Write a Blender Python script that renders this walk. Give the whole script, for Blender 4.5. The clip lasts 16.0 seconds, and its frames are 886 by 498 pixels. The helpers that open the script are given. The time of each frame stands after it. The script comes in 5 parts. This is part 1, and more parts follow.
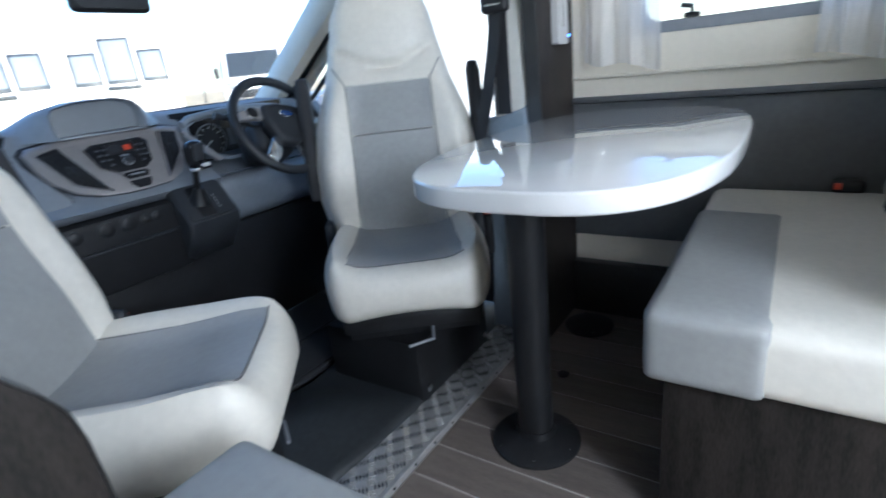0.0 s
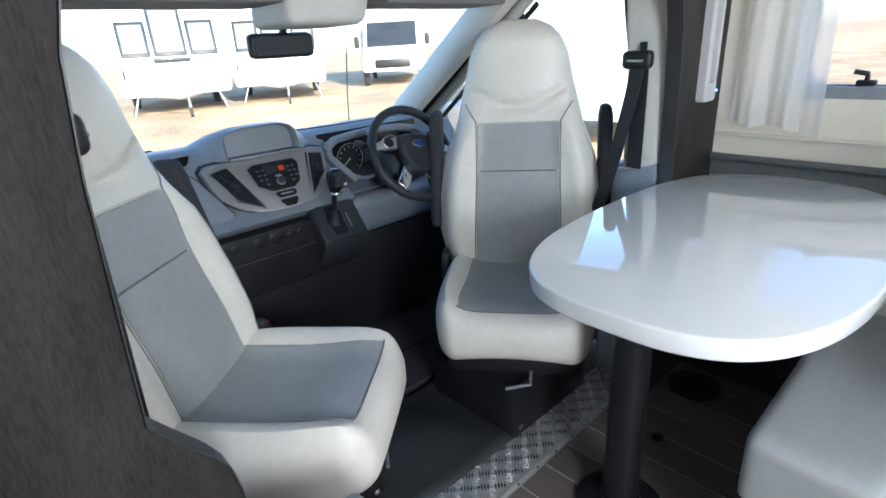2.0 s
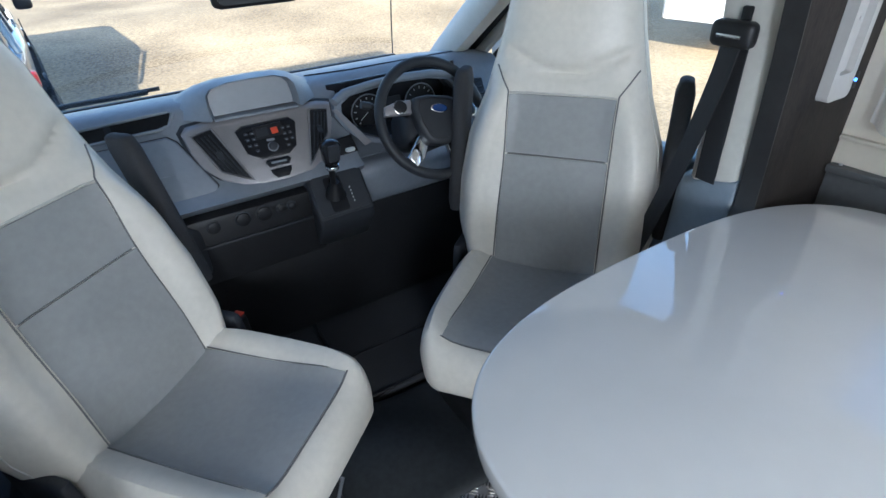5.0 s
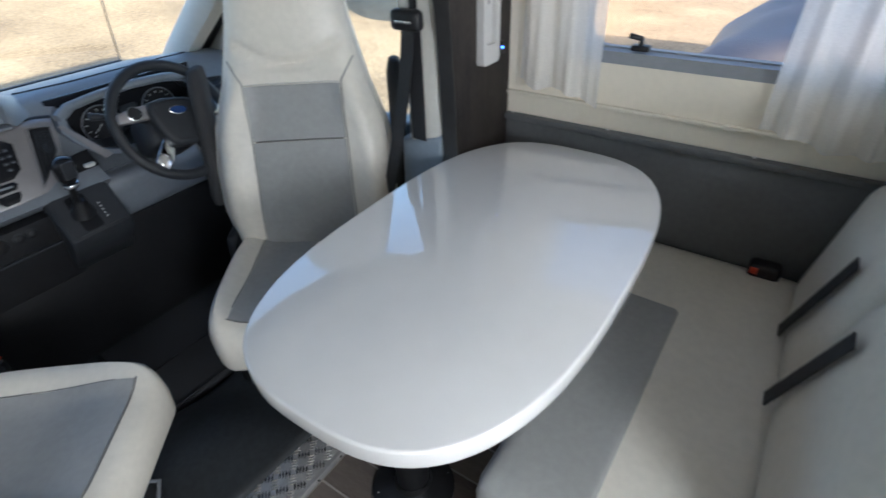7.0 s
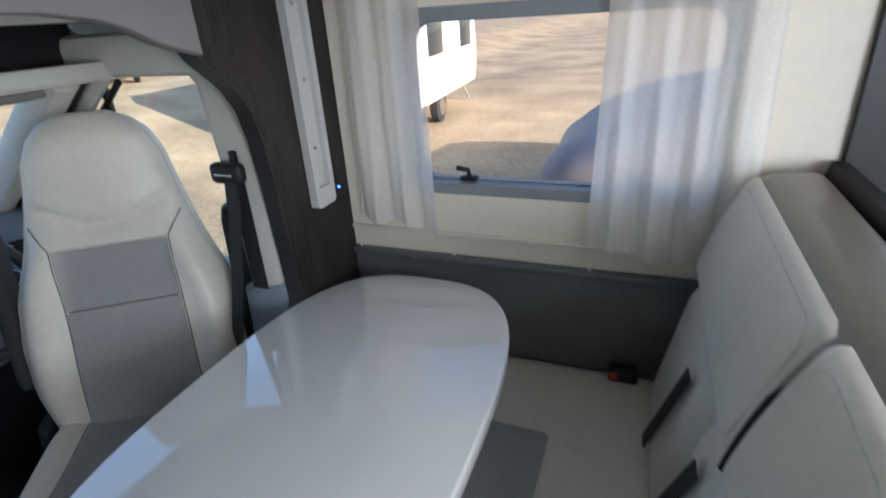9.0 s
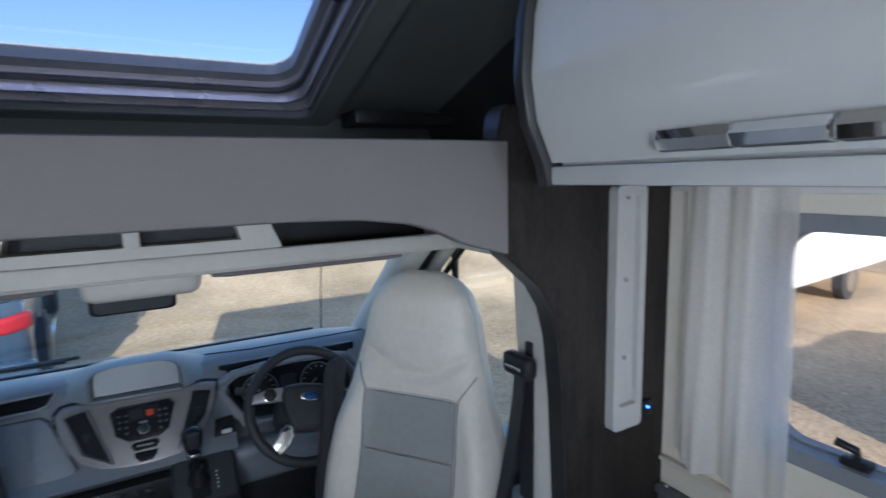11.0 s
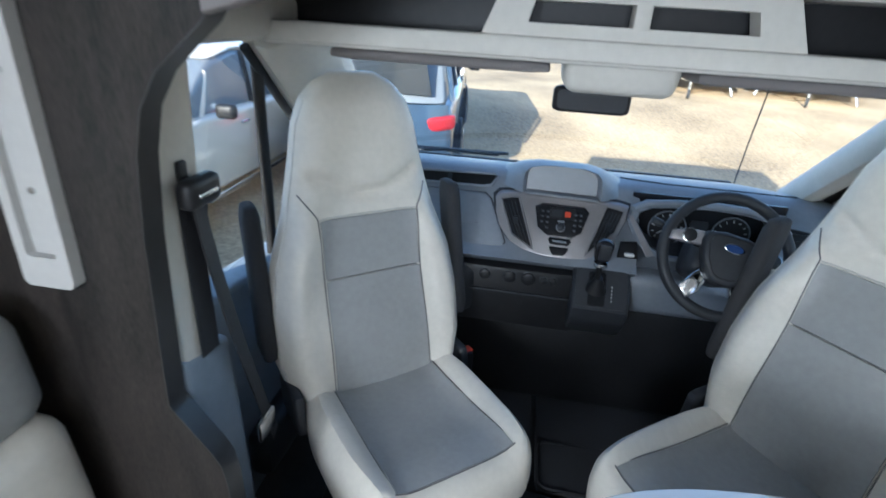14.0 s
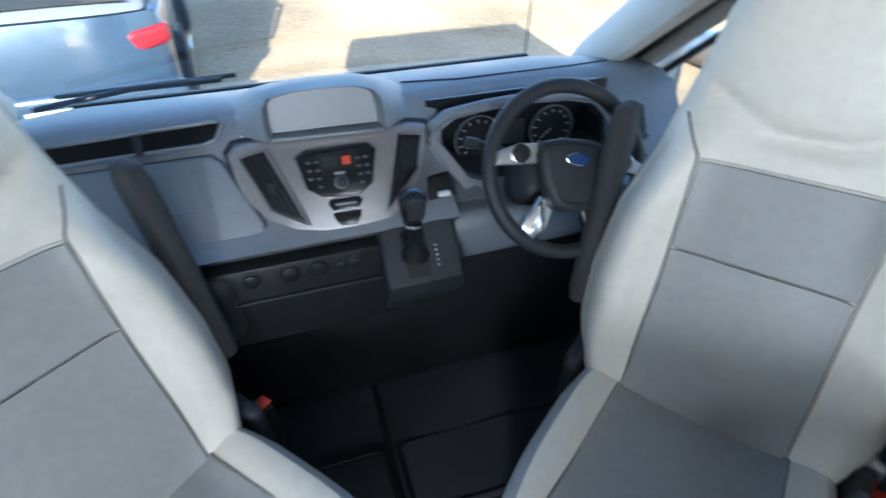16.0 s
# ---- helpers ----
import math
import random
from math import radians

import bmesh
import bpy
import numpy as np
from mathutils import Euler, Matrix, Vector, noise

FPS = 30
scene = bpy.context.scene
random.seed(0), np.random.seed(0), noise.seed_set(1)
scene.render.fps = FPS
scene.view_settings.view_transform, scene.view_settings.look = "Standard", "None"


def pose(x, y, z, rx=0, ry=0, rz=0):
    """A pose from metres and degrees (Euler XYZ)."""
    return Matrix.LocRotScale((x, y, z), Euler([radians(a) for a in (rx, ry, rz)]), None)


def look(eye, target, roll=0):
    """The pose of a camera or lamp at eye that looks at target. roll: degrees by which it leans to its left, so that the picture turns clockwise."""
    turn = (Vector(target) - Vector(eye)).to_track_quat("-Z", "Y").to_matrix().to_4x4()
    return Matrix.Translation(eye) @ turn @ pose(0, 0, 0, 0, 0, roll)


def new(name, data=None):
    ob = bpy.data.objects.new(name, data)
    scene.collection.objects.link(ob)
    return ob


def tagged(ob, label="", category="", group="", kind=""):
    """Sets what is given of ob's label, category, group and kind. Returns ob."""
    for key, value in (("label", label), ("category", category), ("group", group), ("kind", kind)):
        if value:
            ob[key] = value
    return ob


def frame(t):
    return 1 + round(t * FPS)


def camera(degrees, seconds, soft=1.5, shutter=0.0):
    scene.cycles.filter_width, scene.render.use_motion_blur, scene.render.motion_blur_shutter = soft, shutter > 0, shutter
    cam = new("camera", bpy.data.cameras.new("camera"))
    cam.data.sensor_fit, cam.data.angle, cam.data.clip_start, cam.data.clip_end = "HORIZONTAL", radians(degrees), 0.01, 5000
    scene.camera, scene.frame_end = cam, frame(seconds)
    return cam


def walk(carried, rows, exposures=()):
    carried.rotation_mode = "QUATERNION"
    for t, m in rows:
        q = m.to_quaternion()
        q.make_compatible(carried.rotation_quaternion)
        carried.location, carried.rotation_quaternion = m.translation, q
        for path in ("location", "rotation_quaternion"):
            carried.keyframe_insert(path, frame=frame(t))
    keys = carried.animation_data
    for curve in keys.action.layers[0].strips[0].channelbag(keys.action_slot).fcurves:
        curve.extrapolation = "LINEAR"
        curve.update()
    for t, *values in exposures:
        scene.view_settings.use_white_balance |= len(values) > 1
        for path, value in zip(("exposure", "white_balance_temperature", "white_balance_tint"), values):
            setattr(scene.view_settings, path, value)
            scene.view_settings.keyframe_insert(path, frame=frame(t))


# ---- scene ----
cam = camera(81.1, 16.0, 1.5, 0.4)
PATH = [
    (0, (-0.793, 0.32, 0.939), (0.753, 1.399, 0.272), -6.4),
    (0.5, (-0.797, 0.304, 1.052), (0.437, 1.619, 0.187), -4.8),
    (1, (-0.823, 0.289, 1.085), (0.29, 1.667, 0.156), -2.2),
    (1.5, (-0.799, 0.306, 1.124), (0.371, 1.701, 0.296), -2.2),
    (2, (-0.784, 0.322, 1.157), (0.466, 1.701, 0.428), -3.6),
    (2.5, (-0.764, 0.326, 1.162), (0.545, 1.674, 0.477), -4.1),
    (3, (-0.684, 0.372, 1.153), (0.634, 1.701, 0.449), -4.5),
    (3.5, (-0.488, 0.469, 1.151), (0.722, 1.853, 0.364), -4.6),
    (3.7, (-0.422, 0.517, 1.157), (0.718, 1.929, 0.316), -4.2),
    (5.8, (-0.331, 0.351, 1.358), (0.463, 1.796, 0.226), -3.1),
    (6, (-0.346, 0.315, 1.34), (0.569, 1.696, 0.219), -2.8),
    (6.5, (-0.377, 0.278, 1.331), (0.801, 1.448, 0.216), -2.5),
    (7, (-0.374, 0.244, 1.347), (0.963, 1.194, 0.203), -2.5),
    (7.5, (-0.363, 0.169, 1.33), (1.117, 0.903, 0.203), -2.9),
    (8, (-0.347, 0.133, 1.326), (1.266, 0.659, 0.267), -2.4),
    (8.2, (-0.34, 0.138, 1.336), (1.316, 0.625, 0.325), -2.1),
    (10.3, (0.015, 0.246, 1.474), (1.425, 1.611, 1.09), -2.8),
    (10.5, (0.023, 0.252, 1.479), (1.331, 1.727, 1.144), -2.4),
    (11, (0.033, 0.239, 1.488), (1.01, 1.961, 1.207), -1.4),
    (11.5, (-0.002, 0.22, 1.495), (0.591, 2.114, 1.248), -0.5),
    (12, (-0.054, 0.208, 1.498), (0.091, 2.189, 1.265), 0.5),
    (12.4, (-0.108, 0.199, 1.504), (-0.319, 2.173, 1.26), 1.5),
    (12.5, (-0.115, 0.196, 1.499), (-0.415, 2.159, 1.257), 1.6),
    (13, (-0.135, 0.195, 1.476), (-0.634, 2.095, 1.101), 2.8),
    (13.5, (-0.138, 0.236, 1.413), (-0.574, 2.086, 0.791), 3.4),
    (14, (-0.181, 0.352, 1.367), (-0.439, 2.157, 0.544), 3.6),
    (14.5, (-0.2, 0.513, 1.327), (-0.254, 2.272, 0.378), 4.6),
    (15, (-0.159, 0.721, 1.295), (-0.161, 2.448, 0.285), 3.7),
    (15.5, (-0.148, 0.877, 1.271), (-0.034, 2.555, 0.189), 1.3),
    (16, (-0.106, 0.928, 1.288), (0.351, 2.491, 0.128), -1.7),
]
EXPOSURES = [(0, 1.85, 5050, 7), (1.5, 1.95, 5350, 7), (3.5, 1.65, 5000, 7), (7, 1.55, 5500, 8), (8.2, 1.35, 5550, 9), (10.5, 0.88, 5050, 9), (12.5, 1.3, 5100, 8), (14.5, 1.8, 5150, 6), (16, 2.0, 5150, 6)]
walk(cam, [(t, look(eye, target, roll)) for t, eye, target, roll in PATH], EXPOSURES)

# ---- world, sun, exposure ----
SUN_AZ = radians(17)      # the sun stands behind the vehicle, a little to its left
SUN_EL = radians(18.5)
world = bpy.data.worlds.new("world")
scene.world = world
world.use_nodes = True
wn = world.node_tree
wn.nodes.clear()
sky = wn.nodes.new("ShaderNodeTexSky")
sky.sky_type = 'NISHITA'
sky.sun_disc = False
sky.sun_elevation = SUN_EL
sky.sun_rotation = radians(180 + 17)
bg = wn.nodes.new("ShaderNodeBackground")
bg.inputs["Strength"].default_value = 0.15
wo = wn.nodes.new("ShaderNodeOutputWorld")
wn.links.new(sky.outputs[0], bg.inputs[0])
wn.links.new(bg.outputs[0], wo.inputs[0])

sun_data = bpy.data.lights.new("sun", 'SUN')
sun_data.energy = 5.0
sun_data.angle = radians(0.5)
sun_data.color = (1.0, 0.86, 0.66)
sun = new("sun", sun_data)
sun_dir = Vector((math.sin(SUN_AZ) * math.cos(SUN_EL), math.cos(SUN_AZ) * math.cos(SUN_EL), -math.sin(SUN_EL)))
sun.matrix_world = look((-6, -25, 9), Vector((-6, -25, 9)) + sun_dir)


def fill_light(name, eye, target, w, h, power, color=(0.9, 0.95, 1.0)):
    """An added fill lamp that stands for daylight from an unseen opening."""
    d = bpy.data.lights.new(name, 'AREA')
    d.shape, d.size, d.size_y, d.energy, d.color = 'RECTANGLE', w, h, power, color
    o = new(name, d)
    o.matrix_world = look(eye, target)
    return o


# fill lamps added out of view to brighten the interior
fill_light("side_fill_lamp", (-0.985, -1.0, 1.25), (0.5, -0.4, 0.9), 0.66, 0.6, 17, (1, 0.97, 0.93))
fill_light("rear_fill_lamp", (0.0, -2.985, 1.3), (0.0, 0.0, 1.1), 1.2, 0.56, 11, (1, 0.97, 0.93))
fill_light("roof_fill_lamp", (0.0, -1.0, 1.985), (0.0, -0.9, 0.0), 0.7, 0.5, 5, (1, 0.97, 0.93))


# ---- materials ----
def mat(name, color, rough=0.5, metal=0.0, var=0.12, scale=8.0, bump=0.0, bump_scale=200.0, second=None, spec=0.5,
        fine=60.0, stretch=(1, 1, 1), coat=0.0, pick=False):
    """A surface: base colour varied at two scales, roughness that follows it, fine relief."""
    m = bpy.data.materials.new(name)
    m.use_nodes = True
    nt = m.node_tree
    b = nt.nodes["Principled BSDF"]
    tc = nt.nodes.new("ShaderNodeTexCoord")
    mp = nt.nodes.new("ShaderNodeMapping")
    mp.inputs["Scale"].default_value = stretch
    nt.links.new(tc.outputs["Object"], mp.inputs[0])
    n1 = nt.nodes.new("ShaderNodeTexNoise")
    n1.inputs["Scale"].default_value = scale
    n1.inputs["Detail"].default_value = 5
    n2 = nt.nodes.new("ShaderNodeTexNoise")
    n2.inputs["Scale"].default_value = fine
    n2.inputs["Detail"].default_value = 6
    nt.links.new(mp.outputs[0], n1.inputs["Vector"])
    nt.links.new(mp.outputs[0], n2.inputs["Vector"])
    mixf = nt.nodes.new("ShaderNodeMath")
    mixf.operation = 'ADD'
    nt.links.new(n1.outputs[0], mixf.inputs[0])
    nt.links.new(n2.outputs[0], mixf.inputs[1])
    half = nt.nodes.new("ShaderNodeMath")
    half.operation = 'MULTIPLY'
    half.inputs[1].default_value = 0.5
    nt.links.new(mixf.outputs[0], half.inputs[0])
    fac = half.outputs[0]
    if pick:
        oi = nt.nodes.new("ShaderNodeObjectInfo")
        pm = nt.nodes.new("ShaderNodeMath")
        pm.operation = 'MULTIPLY_ADD'
        pm.inputs[1].default_value = 0.3
        nt.links.new(oi.outputs["Random"], pm.inputs[0])
        nt.links.new(fac, pm.inputs[2])
        fac = pm.outputs[0]
    ramp = nt.nodes.new("ShaderNodeValToRGB")
    lo = [c * (1 - var) for c in color]
    hi = list(second) if second else [min(1, c * (1 + var)) for c in color]
    ramp.color_ramp.elements[0].position = 0.35
    ramp.color_ramp.elements[1].position = 0.68 if not pick else 0.95
    ramp.color_ramp.elements[0].color = (*lo, 1)
    ramp.color_ramp.elements[1].color = (*hi, 1)
    nt.links.new(fac, ramp.inputs[0])
    nt.links.new(ramp.outputs[0], b.inputs["Base Color"])
    b.inputs["Metallic"].default_value = metal
    b.inputs["Specular IOR Level"].default_value = spec
    b.inputs["Coat Weight"].default_value = coat
    b.inputs["Coat Roughness"].default_value = 0.04
    rr = nt.nodes.new("ShaderNodeMapRange")
    rr.inputs["To Min"].default_value = max(0.0, rough * 0.88)
    rr.inputs["To Max"].default_value = min(1.0, rough * 1.12)
    nt.links.new(n1.outputs[0], rr.inputs[0])
    nt.links.new(rr.outputs[0], b.inputs["Roughness"])
    if bump:
        nb = nt.nodes.new("ShaderNodeTexNoise")
        nb.inputs["Scale"].default_value = bump_scale
        nb.inputs["Detail"].default_value = 3
        nt.links.new(mp.outputs[0], nb.inputs["Vector"])
        bu = nt.nodes.new("ShaderNodeBump")
        bu.inputs["Strength"].default_value = bump
        bu.inputs["Distance"].default_value = 0.002
        nt.links.new(nb.outputs[0], bu.inputs["Height"])
        nt.links.new(bu.outputs[0], b.inputs["Normal"])
    return m


def glass(name, color=(1, 1, 1), mixing=0.06, rough=0.0):
    """A thin pane: clear, with a little mirror gloss."""
    m = bpy.data.materials.new(name)
    m.use_nodes = True
    nt = m.node_tree
    nt.nodes.clear()
    tr = nt.nodes.new("ShaderNodeBsdfTransparent")
    tr.inputs[0].default_value = (*color, 1)
    gl = nt.nodes.new("ShaderNodeBsdfGlossy")
    gl.inputs["Roughness"].default_value = rough
    fr = nt.nodes.new("ShaderNodeMath")
    fr.operation = 'MULTIPLY_ADD'
    lw = nt.nodes.new("ShaderNodeLayerWeight")
    lw.inputs[0].default_value = 0.12
    nt.links.new(lw.outputs["Facing"], fr.inputs[0])
    fr.inputs[1].default_value = 0.5
    fr.inputs[2].default_value = 0.03
    mx = nt.nodes.new("ShaderNodeMixShader")
    out = nt.nodes.new("ShaderNodeOutputMaterial")
    nt.links.new(fr.outputs[0], mx.inputs[0])
    nt.links.new(tr.outputs[0], mx.inputs[1])
    nt.links.new(gl.outputs[0], mx.inputs[2])
    nt.links.new(mx.outputs[0], out.inputs[0])
    return m


def sheer(name, color, veil):
    """Thin woven cloth: part of the light passes between the threads, part through them."""
    m = bpy.data.materials.new(name)
    m.use_nodes = True
    nt = m.node_tree
    nt.nodes.clear()
    tr = nt.nodes.new("ShaderNodeBsdfTransparent")
    di = nt.nodes.new("ShaderNodeBsdfDiffuse")
    tl = nt.nodes.new("ShaderNodeBsdfTranslucent")
    for n in (di, tl):
        n.inputs[0].default_value = (*color, 1)
    m1 = nt.nodes.new("ShaderNodeMixShader")
    m1.inputs[0].default_value = 0.5
    m2 = nt.nodes.new("ShaderNodeMixShader")
    tc = nt.nodes.new("ShaderNodeTexCoord")
    nz = nt.nodes.new("ShaderNodeTexNoise")
    nz.inputs["Scale"].default_value = 300
    nt.links.new(tc.outputs["Object"], nz.inputs["Vector"])
    mr = nt.nodes.new("ShaderNodeMapRange")
    mr.inputs["To Min"].default_value = veil - 0.12
    mr.inputs["To Max"].default_value = min(1, veil + 0.12)
    nt.links.new(nz.outputs[0], mr.inputs[0])
    nt.links.new(mr.outputs[0], m2.inputs[0])
    out = nt.nodes.new("ShaderNodeOutputMaterial")
    nt.links.new(di.outputs[0], m1.inputs[1])
    nt.links.new(tl.outputs[0], m1.inputs[2])
    nt.links.new(tr.outputs[0], m2.inputs[1])
    nt.links.new(m1.outputs[0], m2.inputs[2])
    nt.links.new(m2.outputs[0], out.inputs[0])
    return m


def glow(name, color, strength):
    m = bpy.data.materials.new(name)
    m.use_nodes = True
    b = m.node_tree.nodes["Principled BSDF"]
    b.inputs["Base Color"].default_value = (*color, 1)
    b.inputs["Emission Color"].default_value = (*color, 1)
    b.inputs["Emission Strength"].default_value = strength
    return m


CREAM = mat("cream_vinyl", (0.66, 0.62, 0.54), 0.42, var=0.06, scale=6, bump=0.22, bump_scale=45)
GREY = mat("grey_vinyl", (0.30, 0.30, 0.29), 0.45, var=0.08, scale=6, bump=0.16, bump_scale=60)
STITCH = mat("stitching", (0.55, 0.53, 0.48), 0.7, var=0.1)
# dark line colour that stands for the shade lying in the seams
SEAM = mat("seam_painted_shadow", (0.17, 0.165, 0.16), 0.8)
TAUPE = mat("taupe_vinyl", (0.185, 0.163, 0.135), 0.32, var=0.08, scale=5, bump=0.08, bump_scale=600)
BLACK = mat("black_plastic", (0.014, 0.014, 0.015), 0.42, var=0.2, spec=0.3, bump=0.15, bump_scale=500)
CLOTH = mat("black_cloth", (0.03, 0.03, 0.032), 0.85, var=0.25, fine=300, bump=0.3, bump_scale=900)
RUBBER = mat("black_rubber_mat", (0.028, 0.030, 0.031), 0.5, var=0.3, spec=0.35, scale=5, bump=0.3, bump_scale=300)
WEB = mat("belt_webbing", (0.014, 0.014, 0.016), 0.6, var=0.15, fine=400, bump=0.4, bump_scale=1200)
STEEL = mat("brushed_steel", (0.62, 0.62, 0.62), 0.25, 1.0, var=0.06)
CHROME = mat("chrome", (0.82, 0.83, 0.85), 0.05, 1.0, var=0.02)
PLATE = mat("chequer_aluminium", (0.40, 0.39, 0.375), 0.4, 0.5, var=0.15, scale=14, bump=0.1, bump_scale=300)
TABLE = mat("white_laminate", (0.68, 0.67, 0.655), 0.03, var=0.02, scale=3, fine=20, spec=0.8, coat=0.6)
WALL = mat("cream_wall_lining", (0.72, 0.66, 0.55), 0.6, var=0.04, scale=3, bump=0.08, bump_scale=250)
TRIMGREY = mat("grey_wall_trim", (0.115, 0.118, 0.12), 0.5, var=0.12, scale=10, bump=0.1)
WOOD = mat("dark_oak_laminate", (0.013, 0.0118, 0.0105), 0.6, spec=0.25, var=0.45, scale=16, fine=160, second=(0.040, 0.032, 0.027),
           stretch=(2.2, 2.2, 0.35), bump=0.12, bump_scale=120)
WOODEDGE = mat("dark_edge_band", (0.026, 0.025, 0.025), 0.35, var=0.2)
FASCIA = mat("grey_fabric_lining", (0.18, 0.165, 0.16), 0.8, var=0.05, scale=5, fine=300, bump=0.15, bump_scale=800)
LINING = mat("dark_roof_lining", (0.15, 0.157, 0.146), 0.85, var=0.1, fine=300, bump=0.15, bump_scale=800)
CEIL = mat("cream_ceiling", (0.66, 0.62, 0.55), 0.7, var=0.04, bump=0.1)
PALE = mat("pale_cab_plastic", (0.60, 0.58, 0.525), 0.6, var=0.05, bump=0.12, bump_scale=500)
DASH = mat("blue_grey_dash", (0.195, 0.212, 0.240), 0.43, var=0.08, scale=9, bump=0.2, bump_scale=450)
DASHDARK = mat("charcoal_dash", (0.026, 0.028, 0.032), 0.5, spec=0.35, var=0.12, bump=0.2, bump_scale=450)
SILVER = mat("silver_dash_trim", (0.27, 0.255, 0.255), 0.38, 0.3, var=0.06)
DOORP = mat("blue_grey_door_panel", (0.19, 0.225, 0.265), 0.5, var=0.08, bump=0.2, bump_scale=450)
GLOSSWHITE = mat("gloss_cabinet_white", (0.54, 0.54, 0.515), 0.06, var=0.02, scale=3, spec=0.6)
WHITEPL = mat("white_plastic", (0.68, 0.67, 0.64), 0.35, var=0.03)
FRAMEGREY = mat("grey_window_frame", (0.22, 0.23, 0.25), 0.4, var=0.1)
PLANK = mat("wood_vinyl_plank", (0.085, 0.070, 0.058), 0.42, var=0.35, scale=9, fine=90, second=(0.20, 0.165, 0.14),
            stretch=(5, 0.5, 1), bump=0.15, bump_scale=120, pick=True)
JOINT = mat("pale_plank_joint", (0.38, 0.35, 0.32), 0.6)
STRIP = mat("satin_grey_plastic", (0.47, 0.46, 0.44), 0.35, var=0.05)
RED = mat("red_button", (0.55, 0.05, 0.02), 0.4)
PANE = glass("clear_pane")
# tint put into the roof pane to dim the sky and turn it bluer
SKYDIM = glass("sky_dimming_pane", (0.58, 0.55, 0.68))
TINT = glass("tinted_acrylic_pane", (0.90, 0.84, 0.86))
NET = sheer("white_voile", (0.93, 0.91, 0.88), 0.64)
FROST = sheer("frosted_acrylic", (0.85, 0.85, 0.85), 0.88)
SCREENRED = glow("orange_display", (0.40, 0.04, 0.01), 0.08)
BLUELED = glow("blue_lamp", (0.05, 0.15, 1.0), 6.0)
VANPAINT = mat("white_mirror_paint", (0.70, 0.70, 0.68), 0.28, var=0.03, coat=0.4)
MIRROR = mat("mirror_silver", (0.85, 0.86, 0.86), 0.02, 1.0, var=0.01)


# ---- mesh tools ----
def part(name, bm, material, parent=None, label="", smooth=True, angle=40):
    """Links a bmesh as one mesh object, under a thing or a part."""
    me = bpy.data.meshes.new(name)
    bm.normal_update()
    bm.to_mesh(me)
    bm.free()
    if smooth:
        me.polygons.foreach_set("use_smooth", [True] * len(me.polygons))
        me.set_sharp_from_angle(angle=radians(angle))
    me.materials.append(material)
    ob = new(name, me)
    if parent:
        ob.parent = parent
    if label:
        ob["label"] = label
    return ob


def thing(name, label, category, m=None, group="", kind=""):
    ob = new(name)
    ob.empty_display_size = 0.05
    if m is not None:
        ob.matrix_world = m
    return tagged(ob, label, category, group, kind)


def box(x0, x1, y0, y1, z0, z1, bevel=0.0, bm=None, seg=2):
    bm2 = bmesh.new()
    bmesh.ops.create_cube(bm2, size=1)
    for v in bm2.verts:
        v.co = Vector(((x0 + x1) / 2 + v.co.x * (x1 - x0), (y0 + y1) / 2 + v.co.y * (y1 - y0), (z0 + z1) / 2 + v.co.z * (z1 - z0)))
    if bevel:
        bmesh.ops.bevel(bm2, geom=bm2.edges[:], offset=bevel, segments=seg, profile=0.5, affect='EDGES')
    return add(bm, bm2)


def add(bm, bm2):
    """Joins bm2 into bm (or gives bm2 alone)."""
    if bm is None:
        return bm2
    me = bpy.data.meshes.new("join")
    bm2.to_mesh(me)
    bm2.free()
    bm.from_mesh(me)
    bpy.data.meshes.remove(me)
    return bm


def prism(outline, plane, a, b, bevel=0.0, bm=None, seg=2):
    """A flat outline in plane 'xy', 'xz' or 'yz', pulled from a to b along the third axis."""
    bm2 = bmesh.new()
    put = {'xy': lambda p, q, r: (p, q, r), 'xz': lambda p, q, r: (p, r, q), 'yz': lambda p, q, r: (r, p, q)}[plane]
    lo = [bm2.verts.new(put(p, q, a)) for p, q in outline]
    hi = [bm2.verts.new(put(p, q, b)) for p, q in outline]
    n = len(outline)
    caps = [bm2.faces.new(lo), bm2.faces.new(hi)]
    for i in range(n):
        bm2.faces.new((lo[i], lo[(i + 1) % n], hi[(i + 1) % n], hi[i]))
    bmesh.ops.recalc_face_normals(bm2, faces=bm2.faces[:])
    if bevel:
        edges = list({e for f in caps for e in f.edges})
        bmesh.ops.bevel(bm2, geom=edges, offset=bevel, segments=seg, profile=0.5, affect='EDGES')
    return add(bm, bm2)


def ringed(outer, inner, plane, a, b, bm=None):
    """A frame between two outlines with the same count of points."""
    bm2 = bmesh.new()
    put = {'xy': lambda p, q, r: (p, q, r), 'xz': lambda p, q, r: (p, r, q), 'yz': lambda p, q, r: (r, p, q)}[plane]
    rows = [[bm2.verts.new(put(p, q, c)) for p, q in o] for o, c in ((outer, a), (outer, b), (inner, b), (inner, a))]
    n = len(outer)
    for k in range(4):
        for i in range(n):
            bm2.faces.new((rows[k][i], rows[k][(i + 1) % n], rows[(k + 1) % 4][(i + 1) % n], rows[(k + 1) % 4][i]))
    bmesh.ops.recalc_face_normals(bm2, faces=bm2.faces[:])
    return add(bm, bm2)


def rrect(cx, cy, w, h, r, n=6):
    """A rectangle with rounded corners, as an outline."""
    pts = []
    for k, (sx, sy) in enumerate(((1, 1), (-1, 1), (-1, -1), (1, -1))):
        for i in range(n + 1):
            a = radians(90 * k + 90 * i / n)
            pts.append((cx + sx * (w / 2 - r) + r * math.cos(a), cy + sy * (h / 2 - r) + r * math.sin(a)))
    return pts


